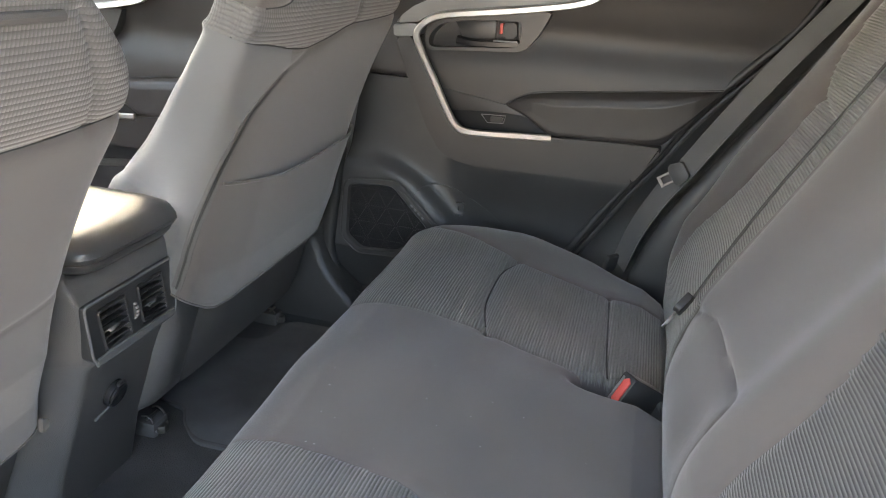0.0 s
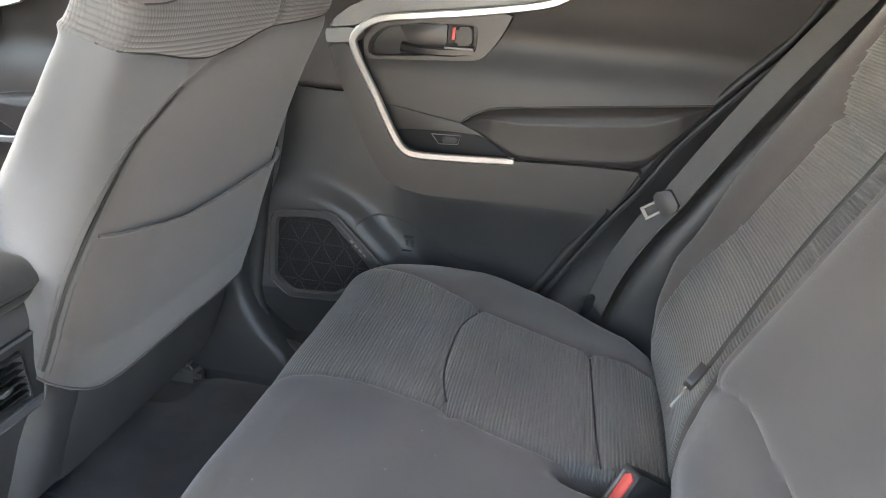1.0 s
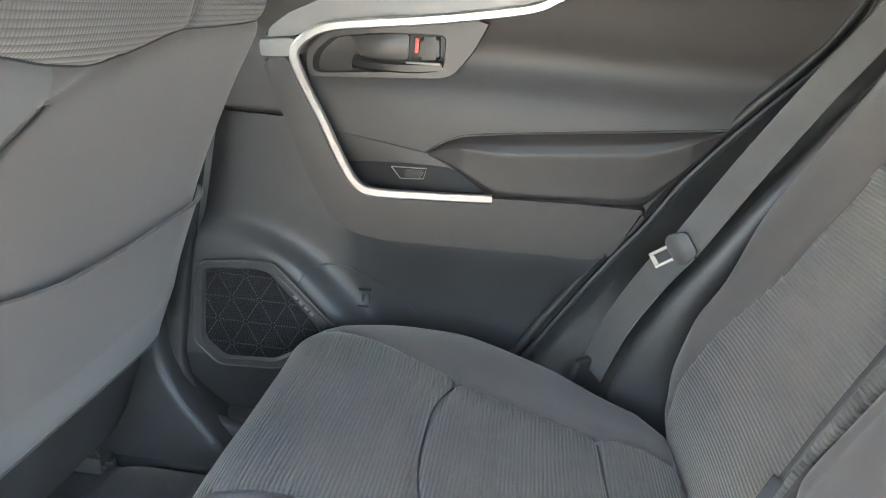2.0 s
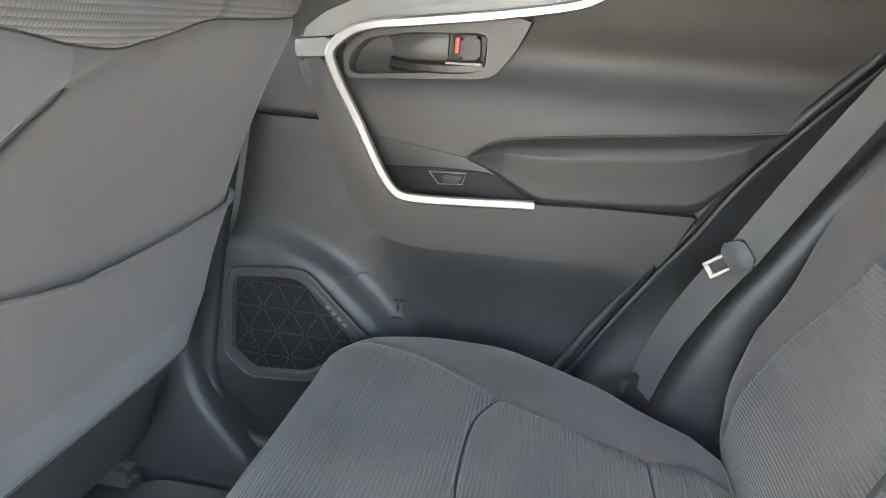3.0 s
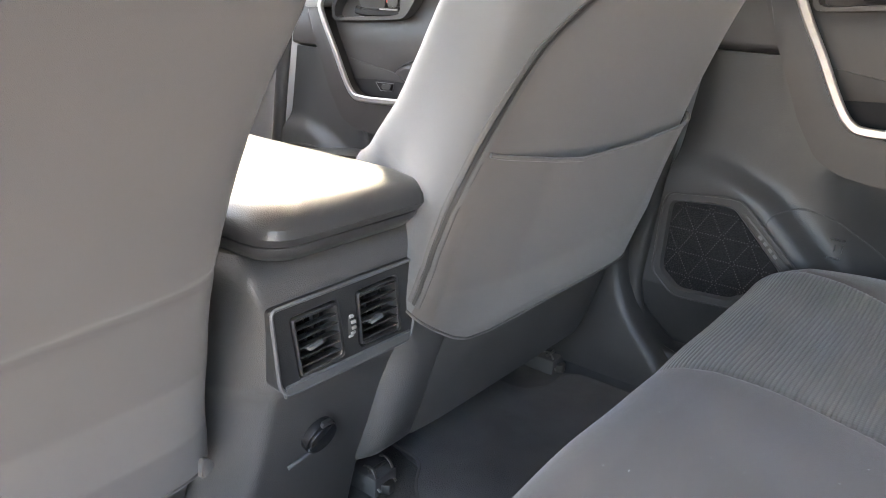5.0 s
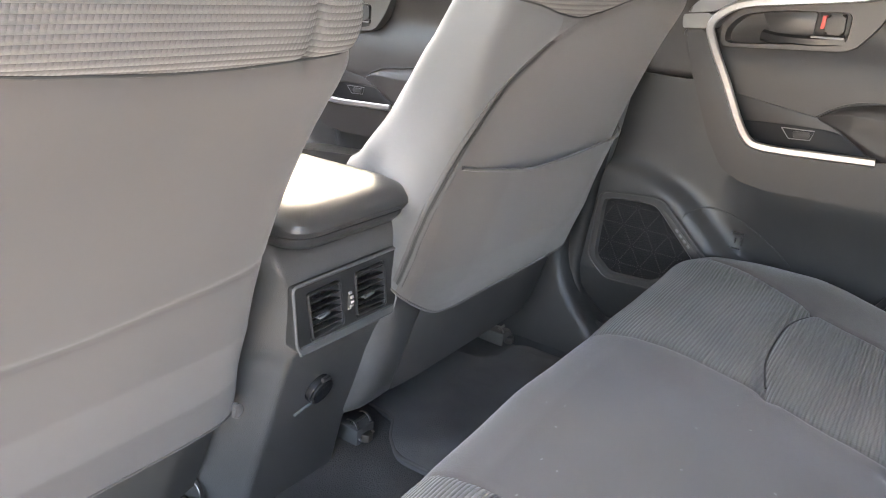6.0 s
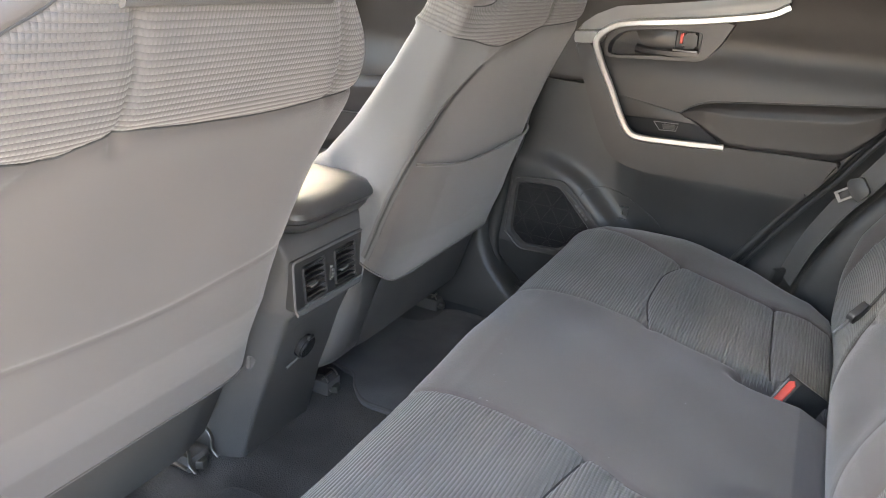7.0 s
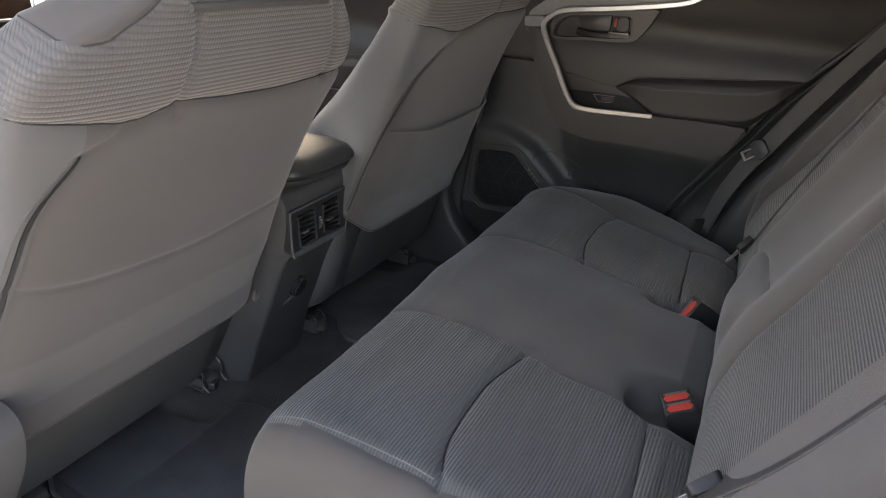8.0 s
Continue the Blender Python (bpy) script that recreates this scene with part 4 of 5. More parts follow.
# ---- front seats ----
def front_seat(label, base, lean, pocket, extra, yoke_pts, zip_pts, run_pts, inner, wide=0.0, drop=0.0):
    """Seat-local axes: u to the rear, v to the right, s up the back."""
    cl, sl = math.cos(radians(lean)), math.sin(radians(lean))
    seat = thing("front_seat", label, "car seat", (base[0] - 0.2, base[1], 0.06), group="front seats")
    W = lambda u, v, s: (base[0] + u * cl + s * sl, base[1] + v, base[2] + s * cl - u * sl)
    HW = [(a, b + wide) for a, b in [(-0.05, 0.268 + wide * 0.7), (0.0, 0.268 + wide * 0.7), (0.10, 0.258 + wide * 0.4), (0.22, 0.252), (0.32, 0.262), (0.40, 0.276), (0.45, 0.275), (0.49, 0.270), (0.52, 0.252), (0.545, 0.215), (0.56, 0.16)]]
    if base[1] < 0:
        HW = HW[:5] + [(0.40, 0.290), (0.44, 0.286), (0.462, 0.270), (0.48, 0.242), (0.497, 0.208), (0.515, 0.170), (0.535, 0.135), (0.56, 0.10)]
    DEEP = [(-0.05, 0.27), (0.10, 0.24), (0.20, 0.182), (0.28, 0.138), (0.35, 0.105), (0.42, 0.080), (0.50, 0.070), (0.56, 0.05)]
    n = 5.5
    m_right = 10.0
    th = np.linspace(0, 2 * math_pi, 2000)
    ce, se = np.cos(th), np.sin(th)
    nn = np.where(ce > 0, m_right, n)
    uv = np.stack([np.sign(ce) * np.abs(ce) ** (2 / nn), np.sign(se) * np.abs(se) ** (2 / nn)], 1)

    def outline(s):
        """The cover's cross-section at height s, and its half depth."""
        d = float(lerp(DEEP, s)) / 2
        return uv * np.stack([np.where(uv[:, 0] > 0, float(smooth_lerp(inner, s)), float(smooth_lerp(HW, s))), np.full(len(uv), d)], 1), d

    def rear(v, s, off=0.0):
        """A point on the rear surface."""
        hw, d = float(smooth_lerp(inner if v > 0 else HW, s)), float(lerp(DEEP, s)) / 2
        k, e = min(abs(v) / hw, 0.999), m_right if v > 0 else n
        return Vector(W(-d + d * (1 - k ** e) ** (1 / e) + off + bulge(v, s), v, s))

    def bulge(v, s):
        return 0.012 * np.exp(-((s - 0.46) / 0.08) ** 2) - 0.012 * np.clip((0.06 - s) / 0.1, 0, 1)

    def tuck(v, u, s):
        """Draws the inboard side of the passenger cover clear of the console."""
        if base[1] < 0:
            return 0 * v
        narrow = -0.07 * np.minimum(v, 0) * float(np.clip((0.15 - s) / 0.14, 0, 1))
        return narrow + np.where(v < 0, 0.06 * np.clip((-0.02 - u) / 0.15, 0, 1) ** 2 * (3 - 2 * np.clip((-0.02 - u) / 0.15, 0, 1)), 0) * float(np.clip((0.33 - s) / 0.20, 0, 1))

    ss = np.linspace(-0.03 - drop, 0.56, 190)
    m = 240
    P, VV, SS = [], [], []
    for s in ss:
        ring, d = outline(s)
        ln = np.concatenate([[0], np.cumsum(np.hypot(*np.diff(ring, axis=0).T))])
        t = np.linspace(0, ln[-1], m + 1)
        v, u = np.interp(t, ln, ring[:, 0]), np.interp(t, ln, ring[:, 1])
        # the hem rises round the outer lower corner
        fade = max(0.0, 1 - (s - ss[0]) / 0.16)
        P.append([W(-d + b + (bulge(a, s) if b > 0 else 0), a, s + fade * lift) for a, b, lift in zip(v + tuck(v, u - d, s), u, np.interp(t - np.interp(math_pi / 2, th, ln), np.array([0.12, 0.17, 0.20, 0.235, 0.275, 0.32]) + (0.07 if base[1] < 0 else 0.0), [0.0, 0.005, 0.016, 0.034, 0.054, 0.064]))])
        VV.append(np.interp(math_pi / 2, th, ln) - t)
        SS.append(np.full(m + 1, s))
    P, VV, SS = np.array(P), np.array(VV), np.array(SS)
    def on_ring(v, u, q):
        """Arc coordinate on the ring at height q of a place given by v, or by u once it lies on the side."""
        hw, d = float(smooth_lerp(HW, q)), float(lerp(DEEP, q)) / 2
        ring, _ = outline(q)
        ln = np.concatenate([[0], np.cumsum(np.hypot(*np.diff(ring, axis=0).T))])
        if u is None:
            k = min(abs(v) / hw, 0.9999)
            c, e = k ** (n / 2), (1 - k ** n) ** 0.5
        else:
            k = min(max((u + d) / d, 0.0), 1.0)
            e, c = k ** (n / 2), (1 - k ** n) ** 0.5
        return float(np.interp(math_pi / 2, th, ln) - np.interp(math.atan2(e, -c), th, ln))

    zip_c = [(on_ring(v, u, q), q) for v, u, q in zip_pts]
    zip_c = [(p.x, p.y) for p in spline([(p, q, 0) for p, q in zip_c], 40)]
    yoke = curve2(yoke_pts, 60)
    shoulder = curve2([(-0.42, 0.468), (-0.242, 0.475), (-0.198, 0.490), (-0.158, 0.517), (-0.13, 0.56)], 20)
    run_on = curve2([zip_c[-1]] + run_pts, 16)
    push = crease(dist_to(yoke, VV, SS), 0.003, 0.004, 0.003, 0.012) + crease(dist_to(run_on, VV, SS), 0.002, 0.003, 0.001, 0.01)
    for c in extra:
        push += crease(dist_to(curve2(c), VV, SS), 0.0015, 0.003, 0.0006, 0.01)
    push += crease(dist_to(shoulder, VV, SS), 0.002, 0.003, 0.001, 0.01)
    for c in ([(0.05, 0.442), (0.04, 0.56)],) if base[1] > 0 else ([(-0.093, 0.38), (-0.097, 0.46), (-0.122, 0.56)], [(0.200, 0.385), (0.185, 0.44), (0.165, 0.475), (0.145, 0.51)]):
        push += crease(dist_to(c, VV, SS), 0.003, 0.004, 0.002, 0.01)
    ring_a = VV.copy()
    P[..., 0] -= push * cl
    P[..., 2] += push * sl
    V = P.reshape(-1, 3)
    F = np.array(grid_faces(len(ss), m + 1))
    cv, cs = VV.reshape(-1)[F].mean(1), SS.reshape(-1)[F].mean(1)
    yv, ys = zip(*yoke)
    top = cs > np.interp(cv, yv, ys)
    hv, hs = zip(*shoulder)
    top &= (cv > -0.135) | (cs < np.interp(cv, hv, hs))
    zs_, zv_ = zip(*[(b, a) for a, b in zip_c])
    side = ~top & (cs < 0.43) & ((cv < np.interp(cs, zs_, zv_)) | (cv > 0.33))
    arc, run = SS.reshape(-1), VV.reshape(-1)
    sheet("corded_yoke", V, [tuple(f) for f in F[top]], RIB_GRID, seat, "corded grey upper back cover", arc, run)
    sheet("side_panel", V, [tuple(f) for f in F[side]], FABRIC_SIDE, seat, "smooth grey side cover")
    sheet("back_panel", V, [tuple(f) for f in F[~top & ~side]], FABRIC, seat, "plain grey back cover")
    def on_cover(a, q):
        i = min(int(np.searchsorted(ss, q)), len(ss) - 1)
        i0, f = max(i - 1, 0), (q - ss[max(i - 1, 0)]) / (ss[1] - ss[0])
        lo, hi = [Vector([float(np.interp(-a, -ring_a[k], P[k, :, c])) for c in range(3)]) for k in (i0, i)]
        return lo.lerp(hi, f)

    for line in (yoke, shoulder):
        pts = [on_cover(a, q) for a, q in line if -0.30 < a < 0.30]
        part("seam", sweep([tuple(p + Vector((0.0006, 0, 0))) for p in pts], circle(0.0010, 6), (1, 0, 0)), SEAM, seat)

    # zip between two tapes, laid on the cover
    def laid(name, curve, w0, w1, off, material, parent, label=""):
        rows = []
        for k, (a, q) in enumerate(curve):
            p, r = on_cover(a - 0.004, q), on_cover(a + 0.004, q)
            d = on_cover(a, q + 0.004) - on_cover(a, q - 0.004)
            nrm = (r - p).cross(d).normalized()
            nrm = nrm if nrm.x > 0 else -nrm
            rows.append([tuple(on_cover(a + w0, q) - nrm * 0.001)] + [tuple(on_cover(a + w0 + (w1 - w0) * e, q) + nrm * off) for e in (0.06, 0.5, 0.94)] + [tuple(on_cover(a + w1, q) - nrm * 0.001)])
        return sheet(name, [p for row in rows for p in row], grid_faces(len(rows), 5), material, parent, label, angle=70)

    zc = [(p.x, p.y) for p in spline([(a, b, 0) for a, b in zip_c[::3]], 90)]
    z_ob = laid("zip", zc, -0.0024, 0.0024, 0.0016, RUBBER, seat, "dark zip along the cover")
    laid("zip_tape", zc, -0.0088, -0.0028, 0.0014, ZIP_TAPE, z_ob)
    laid("zip_tape", zc, 0.0028, 0.0088, 0.0014, ZIP_TAPE, z_ob)
    # dark strip along the top
    part("top_strip", sweep([tuple(rear(v, 0.511 - 0.02 * (v / 0.25) ** 4, 0.001)) for v in np.linspace(-0.122, 0.122, 30)], circle(0.0052, 8), (1, 0, 0)), BOARD, seat, "dark strip under the head restraint")
    if pocket:
        us, vs = np.linspace(0, 1, 40), np.linspace(-0.232, 0.246, 60)
        grid = []
        for v in vs:
            e = (v + 0.232) / 0.478
            t_top = float(np.interp(e, [0, 0.12, 0.32, 0.6, 0.85, 1.0], [0.216, 0.211, 0.199, 0.199, 0.202, 0.212]))
            for k, a in enumerate(us):
                low_s = -0.020 + float(np.interp(-v, [0.12, 0.17, 0.20, 0.232], [0.0, 0.005, 0.016, 0.033]))
                s = low_s + a * (t_top - low_s)
                full = math.sin(math_pi * min(1, a * 0.62 + 0.03)) * (0.3 + 0.7 * math.sin(math_pi * min(max(e, 0.02), 0.98)))
                grid.append(rear(v, s, 0.0008 + 0.011 * full * min(1, e * 5) * min(1, (1 - e) * 8) + 0.006 * a ** 3 * math.exp(-((e - 0.95) / 0.08) ** 2)))
        nv, nu = len(vs), len(us)
        F2 = grid_faces(nv, nu)
        pk = sheet("pocket", [tuple(p) for p in grid], F2, FABRIC, seat, "grey cloth map pocket")
        lip = [grid[i * nu + nu - 1] + Vector((0.001, 0, 0)) for i in range(nv)]
        part("pocket_hem", sweep([tuple(p) for p in lip], circle(0.0026, 8), (1, 0, 0)), FABRIC, pk)
    # felt board that closes the back below the cover
    vs, us = np.linspace(-0.262 if base[1] < 0 else -0.180, 0.320 if base[1] > 0 else 0.306, 60), np.linspace(0, 1, 26)
    grid = []
    for v in vs:
        fall = (0.262 if base[1] > 0 else 0.350) - 0.012 * abs(min(v, 0.0) / 0.262) ** 4
        for a in us:
            s_at = 0.075 - a * fall
            w = v * min(1.0, (float(smooth_lerp(inner, s_at)) - 0.014) / vs[-1]) if v > 0 else v
            p = rear(max(min(w, 0.235), -0.235), s_at, -0.010 - 0.004 * a)
            grid.append((p.x - 0.25 * max(0.0, abs(w) - 0.235), base[1] + w, p.z))
    sheet("lower_board", grid, grid_faces(60, 26), BOARD, seat, "black felt board under the cover")
    lower = [tuple(P[0, j]) for j in range(m + 1) if -0.33 < ring_a[0, j] < 0.30]
    part("hem", sweep([tuple(p) for p in spline(lower, 90)], circle(0.0020, 8), (1, 0, 0)), FABRIC, seat)
    # ragged stitches along the far edge of the side panel
    if base[1] < 0:
        bm = bmesh.new()
        for k in range(150):
            q = 0.02 + 0.42 * k / 149
            p = on_cover(0.272 + wide + 0.0010 * math.sin(k * 2.3), q)
            bmesh.ops.create_cube(bm, size=1, matrix=Matrix.Translation(p + Vector((0.0, 0.0008, 0))) @ Euler((0.5, 0.3 * math.sin(k * 1.7), 0.4)).to_matrix().to_4x4() @ Matrix.Diagonal((0.0016, 0.0022, 0.0010, 1)))
        tagged(part("edge_stitching", bm, STITCH, seat, "pale ragged stitching"), kind="stuff")
    # head restraint and its posts
    hc = Vector(W(-0.06, 0.0, 0.66))
    rest = stack([[(hc.x + a * k + o, hc.y + b * k, hc.z + h) for a, b in rounded([(-0.05, -0.13), (0.045, -0.13), (0.045, 0.13), (-0.05, 0.13)], 0.04, 4)] for h, k, o in ((-0.095, 0.80, -0.03), (-0.085, 0.94, -0.026), (-0.04, 1.0, -0.012), (0.03, 1.0, 0.008), (0.085, 0.92, 0.02), (0.10, 0.70, 0.024))])
    part("head_restraint", rest, FABRIC, seat, "grey cloth head restraint")
    for v in (-0.07, 0.07):
        part("restraint_post", cyl(W(-0.05, v, 0.50), W(-0.06, v, 0.60), 0.006, 12, 0), STEEL, seat)
    # cushion, base shields, rails
    cu = joined(box(base[0] - 0.62, base[0] - 0.16, base[1] - 0.205, base[1] + 0.205, 0.20, 0.365, 0.03, 5))
    part("seat_cushion", cu, FABRIC, seat, "grey cloth seat cushion")
    part("under_frame", box(base[0] - 0.50, base[0] - 0.19, base[1] - 0.19, base[1] + 0.19, 0.12, 0.235, 0.01), BOARD, seat, "dark seat frame")
    for sgn in (-1, 1):
        yr = base[1] + (0.076 + sgn * 0.233 if base[1] > 0 else 0.085 + sgn * 0.198)
        rail = part("rail", box(base[0] - 0.50, base[0] - 0.135, yr - 0.022, yr + 0.022, 0.062, 0.092, 0.004), BOARD, seat, "dark seat rail")
        xb = base[0] - 0.150
        hook = lambda y: sweep([tuple(p) for p in spline([(xb - 0.020, y, 0.118), (xb, y, 0.122), (xb + 0.016, y, 0.108), (xb + 0.018, y, 0.085), (xb + 0.030, y, 0.074)], 14)], flat(0.007, 0.003), (1, 0, 0.2))
        bm = joined(hook(yr - 0.026), hook(yr + 0.026), box(xb - 0.03, xb + 0.010, yr - 0.028, yr + 0.028, 0.070, 0.075, 0.0015), cyl((xb - 0.004, yr - 0.026, 0.110), (xb - 0.004, yr + 0.026, 0.110), 0.004, 10, 0))
        small = Matrix.Translation((xb, yr, 0.072)) @ Matrix.Diagonal((0.62, 0.62, 0.62, 1)) @ Matrix.Translation((-xb, -yr, -0.072)) if base[1] > 0 else Matrix.Identity(4)
        part("rail_end", moved(bm, small), BRACKET, rail, "bright rail end bracket")
        part("bolt", cyl((base[0] - 0.134, yr, 0.066), (base[0] - 0.134, yr, 0.080), 0.011, 6, 0.001), BRACKET, rail)
    # moulded outer valance that hides the rails from the door side
    out = -1 if base[1] < 0 else 1
    ya, yb = sorted((base[1] + out * 0.232, base[1] + out * (0.300 if out < 0 else 0.272)))
    form = [(base[0] - 0.52, 0.13), (base[0] - 0.50, 0.33), (base[0] - 0.20, 0.385), (base[0] + 0.0, 0.375), (base[0] + 0.028, 0.352), (base[0] + 0.026, 0.30), (base[0] - 0.02, 0.20), (base[0] - 0.09, 0.135)]
    if out > 0:
        form = [(x if x < base[0] - 0.1 else x - 0.125, z - 0.045 * (z > 0.25)) for x, z in form]
    part("outer_valance", slab(form, ya if out < 0 else yb, yb if out < 0 else ya, 0.012, 0.03, 3), CONSOLE, seat, "dark grey plastic outer seat valance")
    if base[1] < 0:
        return seat
    # moulded shield under the inboard edge of the cover
    rows = [(0.392, -0.020, 0.012), (0.380, -0.008, 0.018), (0.365, -0.002, 0.030), (0.346, -0.002, 0.044), (0.319, -0.006, 0.062), (0.296, -0.010, 0.072), (0.264, -0.016, 0.078), (0.23, -0.028, 0.079), (0.20, -0.036, 0.075), (0.178, -0.046, 0.066), (0.162, -0.060, 0.052), (0.150, -0.080, 0.034)]
    rings = [[(x, y, z) for x, y in rounded([(-0.40, 0.098), (x1, 0.098), (x1, 0.110 + w * 1.5), (-0.40, 0.110 + w * 1.5)], min(0.036, 0.45 * (w + 0.008)), 7)] for z, x1, w in rows]
    part("side_shield", stack(rings), CONSOLE, seat, "black plastic seat side shield")
    return seat


FABRIC_SIDE = surface("side_fabric", (0.097, 0.098, 0.099), 0.8, grain=2000, bump=0.3, spot=0.05, sheen=0.3)
ZIP_TAPE = surface("zip_tape", (0.088, 0.086, 0.084), 0.8, grain=1500, bump=0.4, spot=0.08)
front_seat("grey cloth front passenger seat with map pocket", (0.047, 0.328, 0.36), 16, True, [],
           [(-0.42, 0.43), (-0.25, 0.425), (-0.16, 0.412), (-0.09, 0.408), (-0.03, 0.42), (0.04, 0.434), (0.14, 0.436), (0.26, 0.44), (0.42, 0.45)],
           [(0, -0.033, -0.02), (0, -0.036, 0.045), (0, -0.034, 0.105), (0, -0.029, 0.150), (0, -0.023, 0.195), (0, -0.016, 0.240), (0, -0.009, 0.285), (-0.216, None, 0.325), (-0.190, None, 0.353), (-0.155, None, 0.380)],
           [(-0.11, 0.400), (-0.06, 0.414)],
           [(-0.06, 0.315), (-0.03, 0.305), (0.0, 0.296), (0.06, 0.281), (0.10, 0.268), (0.20, 0.252), (0.24, 0.252), (0.32, 0.266), (0.40, 0.278), (0.45, 0.277), (0.49, 0.270), (0.52, 0.252), (0.545, 0.215), (0.56, 0.16)], 0.0, 0.010)
front_seat("grey cloth driver seat seen from behind", (-0.004, -0.425, 0.36), 22, False, [[(-0.30, 0.187), (-0.25, 0.182), (-0.164, 0.164), (-0.066, 0.152), (0.042, 0.147), (0.136, 0.155), (0.25, 0.165)]],
           [(-0.42, 0.407), (-0.30, 0.401), (-0.213, 0.389), (-0.155, 0.380), (-0.12, 0.388), (-0.08, 0.394), (-0.006, 0.388), (0.111, 0.384), (0.27, 0.392), (0.42, 0.40)],
           [(0, -0.024, -0.09), (0, -0.022, 0.03), (0, -0.019, 0.12), (0, -0.017, 0.17), (0, -0.0155, 0.205), (0, -0.013, 0.240), (0, -0.010, 0.272), (-0.236, None, 0.303), (-0.223, None, 0.327), (-0.208, None, 0.352)],
           [(-0.178, 0.366), (-0.152, 0.382)],
           [(-0.12, 0.322), (-0.05, 0.305), (0.0, 0.288), (0.06, 0.272), (0.13, 0.258), (0.20, 0.251), (0.26, 0.250), (0.30, 0.253), (0.34, 0.260), (0.375, 0.266), (0.406, 0.260), (0.43, 0.250), (0.464, 0.226), (0.495, 0.192), (0.52, 0.165), (0.56, 0.11)], 0.014, 0.078)


tab = [o for o in bpy.data.objects if o.name.startswith("front_seat") and o.location.y < 0][0]
part("cover_tab", slab([(-0.150, 0.306), (-0.143, 0.304), (-0.136, 0.296), (-0.138, 0.290), (-0.152, 0.284)], -0.028, -0.034, 0.002, 0.006, axis="x"), FABRIC, tab, "loose cloth tab of the cover")


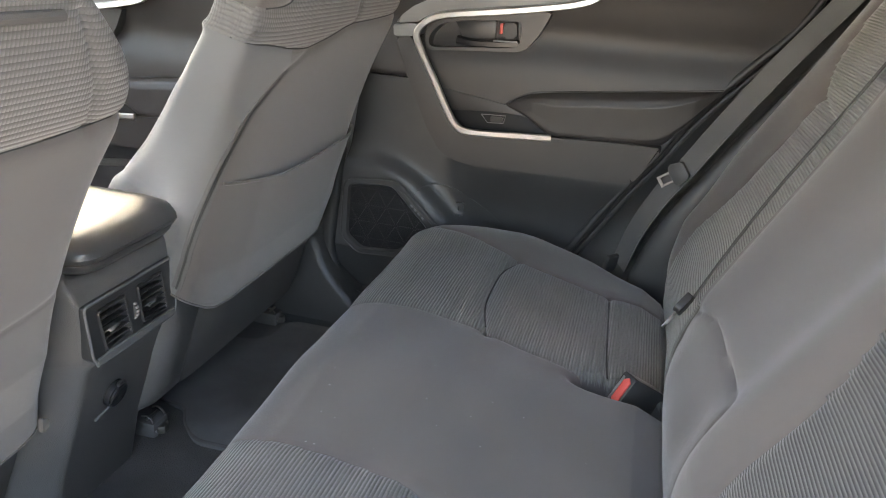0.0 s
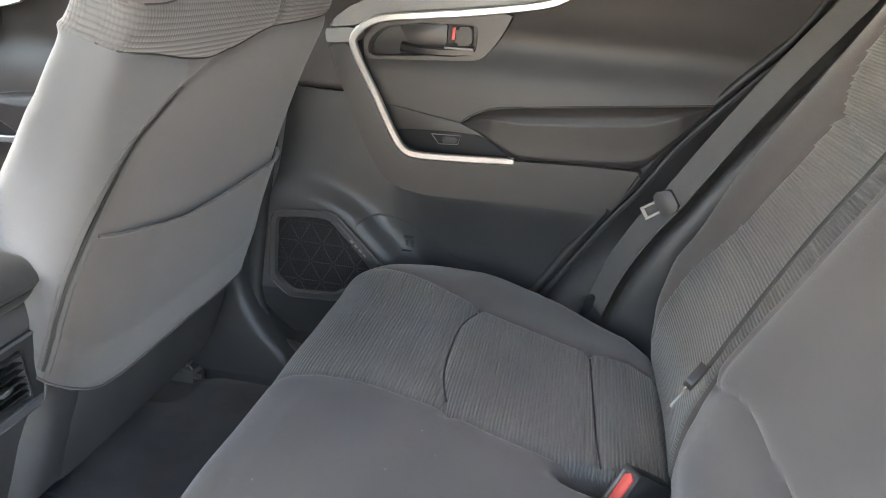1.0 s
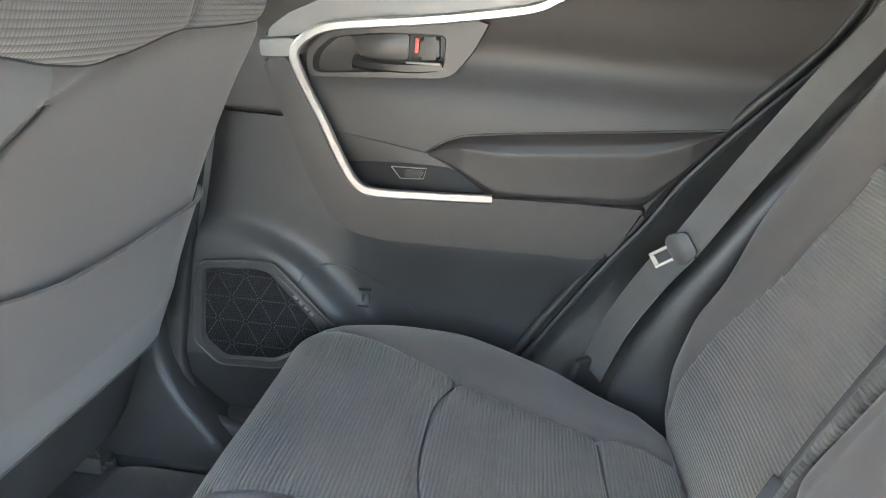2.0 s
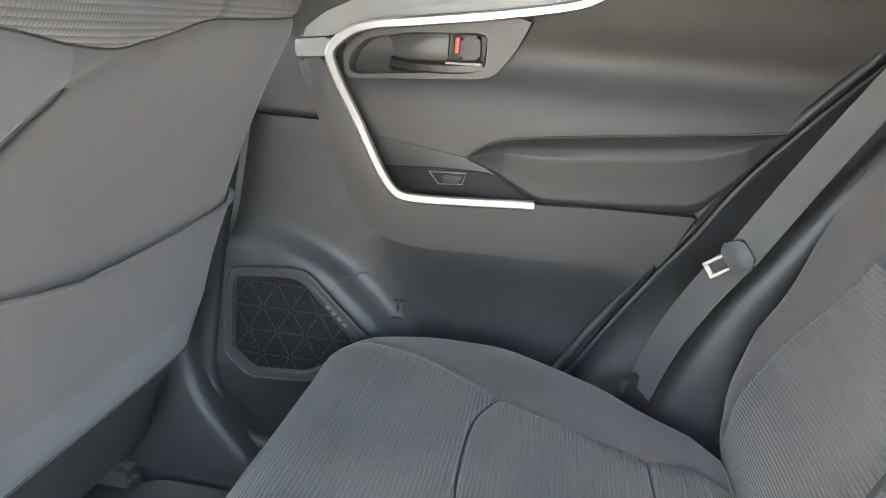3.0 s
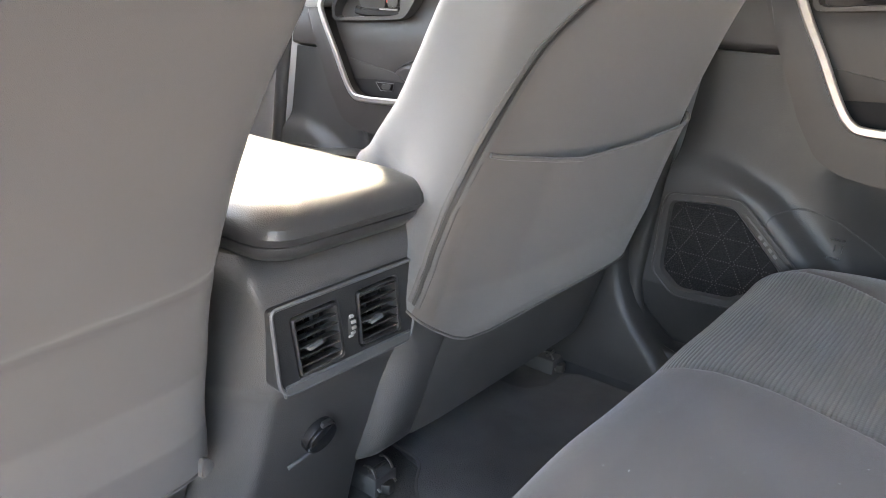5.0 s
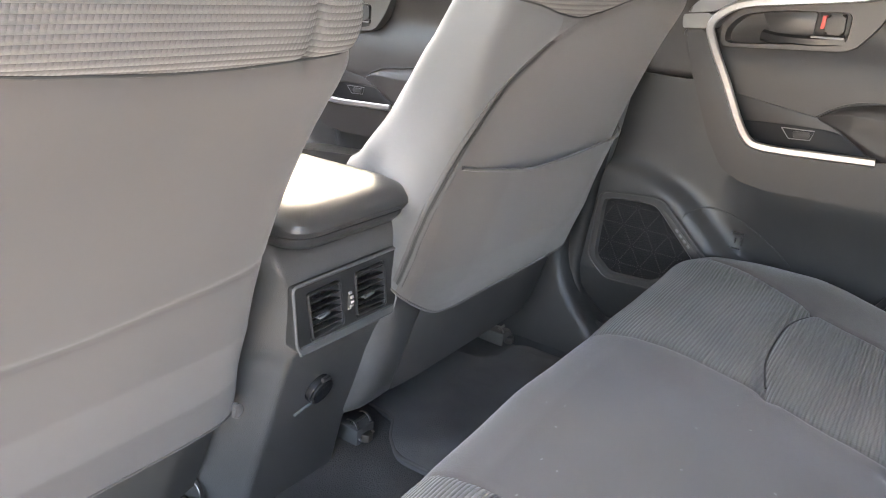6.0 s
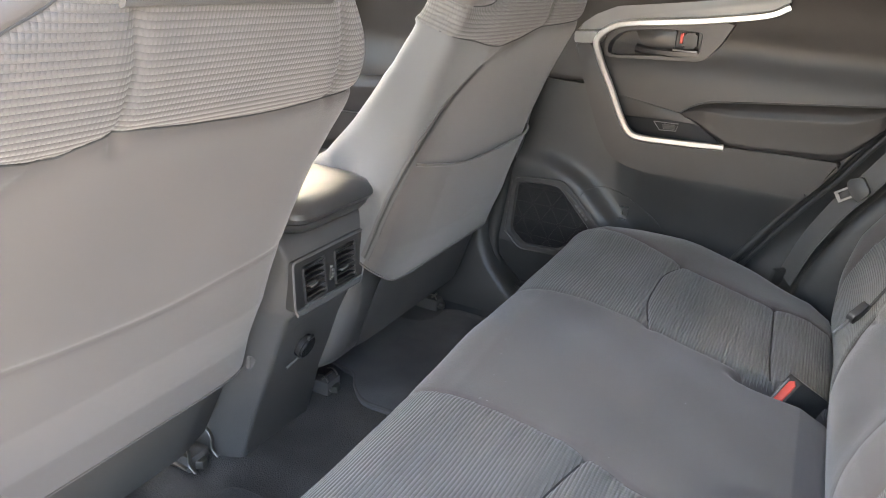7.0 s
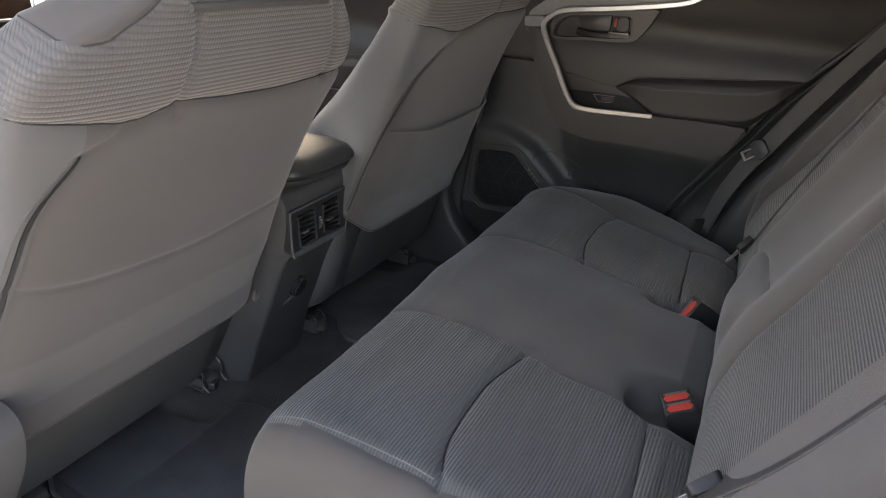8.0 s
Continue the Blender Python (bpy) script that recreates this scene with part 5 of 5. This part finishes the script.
# ---- centre console ----
def console():
    con = thing("centre_console", "black centre console with padded lid and rear air vents", "car console", (-0.2, 0, 0.06))
    rows = [(0.05, -0.105, 0.078), (0.14, -0.085, 0.072), (0.22, -0.058, 0.070), (0.28, -0.040, 0.071), (0.31, -0.029, 0.073), (0.338, -0.016, 0.076), (0.350, -0.004, 0.078), (0.356, -0.001, 0.079), (0.360, 0.0, 0.080), (0.443, 0.0, 0.099), (0.449, -0.0005, 0.101), (0.458, -0.002, 0.104), (0.468, -0.006, 0.106), (0.478, -0.013, 0.104), (0.488, -0.028, 0.098)]
    # the rear face narrows downwards; a broad chamfer runs from it to the driver's side
    shell = stack([[(p[0], p[1], z) for p in rounded([(-0.95, -0.122), (x - 0.075, -0.122), (x, -a), (x, 0.111), (-0.95, 0.111)], 0.009, 5)] for z, x, a in rows])
    shell.normal_update()
    hole = [f for f in shell.faces if f.calc_center_median().x > -0.006 and 0.362 < f.calc_center_median().z < 0.441 and abs(f.calc_center_median().y) < 0.03 and abs(f.normal.x) > 0.9]
    bmesh.ops.delete(shell, geom=hole, context="FACES")
    part("body", shell, CONSOLE, con)
    lid_rows = [(0.484, -0.006, 0.088), (0.489, 0.012, 0.098), (0.497, 0.018, 0.104), (0.503, 0.019, 0.105), (0.5045, 0.016, 0.103), (0.506, 0.022, 0.107), (0.514, 0.028, 0.110), (0.522, 0.026, 0.110), (0.531, 0.016, 0.105), (0.537, 0.000, 0.096), (0.540, -0.025, 0.082), (0.541, -0.06, 0.06)]
    part("lid", stack([ring_box(-0.36 - (x - 0.02), x, w, 0.038, z) for z, x, w in lid_rows]), LEATHER, con, "padded black leatherette lid")
    # vent bezel with two openings
    edge = [(-0.097, 0.446), (0.096, 0.447), (0.103, 0.366), (0.095, 0.350), (-0.076, 0.352), (-0.088, 0.364)]
    gaps = [[(-0.073, 0.430), (-0.015, 0.4315), (-0.004, 0.369), (-0.061, 0.365)], [(0.011, 0.4315), (0.070, 0.433), (0.080, 0.368), (0.019, 0.370)]]
    surround = part("vent_surround", plate(edge, gaps, 0.005, 0.024, 0.006, 0.0025), HARD, con, "black plastic vent surround")
    lip_z = lambda y: 0.3575 - 0.0006 * (y + 0.074) / 0.166
    part("vent_lip", sweep([tuple(p) for p in spline([(0.0040, y, lip_z(y)) for y in (-0.080, -0.04, 0.01, 0.06, 0.094)], 30)], [(-0.0075, 0.0), (-0.0060, 0.0036), (0.0045, 0.0024), (0.0062, 0.0), (0.0, -0.004)], (1, 0, 0)), SATIN, surround, "grey lower lip of the vents")
    rim = [(0.0052, y, z) for y, z in rounded([(-0.0955, 0.4445), (0.0945, 0.4455), (0.1015, 0.367), (0.094, 0.3515), (-0.0755, 0.3535), (-0.0865, 0.3645)], 0.008, 4)]
    # raised rim; its highlight is put into the paler grey
    part("edge_line", sweep(rim + rim[:1], flat(0.0042, 0.0036, 0.4), (1, 0, 0), cap=False), SATIN, surround, "raised rim of the vents, paler for its highlight")
    part("duct", box(-0.045, -0.040, -0.09, 0.09, 0.352, 0.444, 0), RUBBER, con, "dark air duct behind the louvres")
    for q in gaps:
        c = (sum(p[0] for p in q) / 4, sum(p[1] for p in q) / 4)
        grow = lambda k: [(c[0] + (y - c[0]) * k, c[1] + (z - c[1]) * k) for y, z in q]
        vent = part("air_vent", plate(grow(0.97), [grow(0.88)], 0.0065, 0.012, 0.005, 0.0012), HARD, con, "black louvred air vent")
        def across(z, e):
            f = (q[0][1] - z) / (q[0][1] - q[3][1])
            return (q[0][0] + (q[3][0] - q[0][0]) * f) * (1 - e) + (q[1][0] + (q[2][0] - q[1][0]) * f) * e
        for k in range(6):
            z = 0.3755 + k * 0.0099
            part("slat", sweep([(0.000, across(z, 0.06), z), (0.000, across(z, 0.94), z + 0.0008)], flat(0.0125, 0.0017, 0.4), (-0.26, 0, 0.97)), HARD, vent)
        for k in range(4):
            e = 0.22 + k * 0.19
            part("vane", sweep([(-0.014, across(0.371, e), 0.371), (-0.014, across(0.429, e), 0.429)], flat(0.010, 0.0018), (0, 1, 0)), GLOSS, vent)
        part("tab", moved(box(-0.002, 0.0085, -0.009, 0.009, -0.0020, 0.0020, 0.0012), Matrix.Translation((0.001, across(0.4, 0.40), 0.3953)) @ Euler((radians(8), 0, 0)).to_matrix().to_4x4()), SATIN, vent, "grey adjuster tab")
    wheel = part("thumb_wheel", cyl((-0.006, 0.0005, 0.398), (-0.006, 0.0075, 0.398), 0.0155, 24, 0.001), RUBBER, con, "black thumb wheel with white marks")
    for k in range(5):
        a = radians(-42 + k * 21)
        part("wheel_mark", moved(box(-0.0012, 0.0012, -0.0028, 0.0028, -0.0018, 0.0018, 0.0005, 1), Matrix.Translation((-0.006 + math.cos(a) * 0.0158, 0.004, 0.398 + math.sin(a) * 0.0158)) @ Euler((0, -a, 0)).to_matrix().to_4x4()), PILLAR, wheel)
    # power socket
    rot = Euler((0, radians(90 + 17), 0)).to_matrix().to_4x4()
    base = Matrix.Translation((-0.044, 0.006, 0.252))
    sock = part("power_socket", moved(joined(cyl((0, 0, -0.004), (0, 0, 0.006), 0.0215, 32, 0.001), cyl((0, 0, 0.005), (0, 0, 0.009), 0.0175, 32, 0.001)), base @ rot), GLOSS, con, "round power socket with black cap")
    part("cap_tab", moved(box(-0.026, -0.019, -0.007, 0.007, 0.004, 0.009, 0.001), base @ rot), HARD, sock)
    part("chrome_ring", moved(sweep([(math.cos(a) * 0.0195, math.sin(a) * 0.0195, 0.0065) for a in np.linspace(radians(-60), radians(200), 40)], circle(0.0011, 6), (0, 0, 1)), base @ rot), STEEL, sock)
    part("pocket_edge", sweep([(-0.0535, -0.029, 0.222), (-0.0515, 0.006, 0.229), (-0.0495, 0.034, 0.236)], flat(0.0045, 0.004), (1, 0, 0.3)), SATIN, con)
    return con


console()


# ---- floor mats, dashboard ----
def mat_thing(label, outline):
    ob = part("floor_mat", slab(rounded(outline, 0.02, 4), 0.072, 0.058, 0.004, axis="z"), MAT, None)
    line = [(x, y, 0.069) for x, y in rounded(outline, 0.02, 4)]
    part("edge_binding", sweep(line + line[:1], circle(0.0034, 8), (0, 0, 1), cap=False), BOARD, ob, "dark stitched edge binding")
    return tagged(ob, label, "floor mat", "rear floor mats")


MAT = surface("mat_carpet", (0.10, 0.10, 0.102), 1.0, grain=800, bump=0.8, spot=0.3, depth=0.002)
mat_thing("black carpet floor mat behind the passenger seat", [(0.30, 0.17), (-0.02, 0.165), (-0.06, 0.20), (-0.09, 0.25), (-0.18, 0.26), (-0.18, 0.520), (-0.10, 0.525), (-0.072, 0.548), (-0.066, 0.595), (-0.070, 0.622), (-0.045, 0.641), (0.30, 0.638)])
mat_thing("black carpet floor mat behind the driver seat", [(0.30, -0.157), (-0.047, -0.155), (-0.068, -0.175), (-0.050, -0.230), (-0.066, -0.256), (-0.18, -0.258), (-0.18, -0.47), (-0.08, -0.49), (-0.06, -0.53), (-0.06, -0.59), (0.30, -0.59)])

dash = thing("dashboard", "dark dashboard with a glossy silver-rimmed screen", "dashboard", (-1.2, 0, 0.5))
part("dash_body", stack([ring_box(-1.56, x, 0.74, 0.05, z) for z, x in ((0.36, -1.16), (0.45, -1.02), (0.58, -0.98), (0.66, -1.0), (0.70, -1.06), (0.715, -1.2))]), SOFT, dash)
# the brown is a reflection on the screen, put into the base colour
SCREEN = surface("glossy_screen_brown_reflection", (0.060, 0.034, 0.022), 0.14, grain=500, bump=0.02, spot=0.2, coat=0.5)
tilt = Matrix.Translation((-0.985, 0.119, 0.709)) @ Euler((0, radians(-10), 0)).to_matrix().to_4x4()
screen_ob = part("screen", moved(box(-0.006, 0.008, -0.115, 0.115, -0.065, 0.065, 0.004, 3), tilt), SCREEN, dash, "glossy screen with a brown reflection put into its colour")
part("screen_bezel", moved(sweep([(0.009, y, z) for y, z in rounded([(-0.118, -0.068), (0.118, -0.068), (0.118, 0.068), (-0.118, 0.068), (-0.118, -0.0679)], 0.012, 3)], flat(0.007, 0.006), (1, 0, 0)), tilt), SILVER, screen_ob, "silver screen bezel")
part("steering_wheel", moved(sweep([(0, math.cos(a) * 0.18, math.sin(a) * 0.18) for a in np.linspace(0, 2 * math_pi, 49)], circle(0.015, 10), (1, 0, 0), cap=False), Matrix.Translation((-0.72, -0.40, 0.68)) @ Euler((0, radians(22), 0)).to_matrix().to_4x4()), LEATHER, dash, "black steering wheel rim")
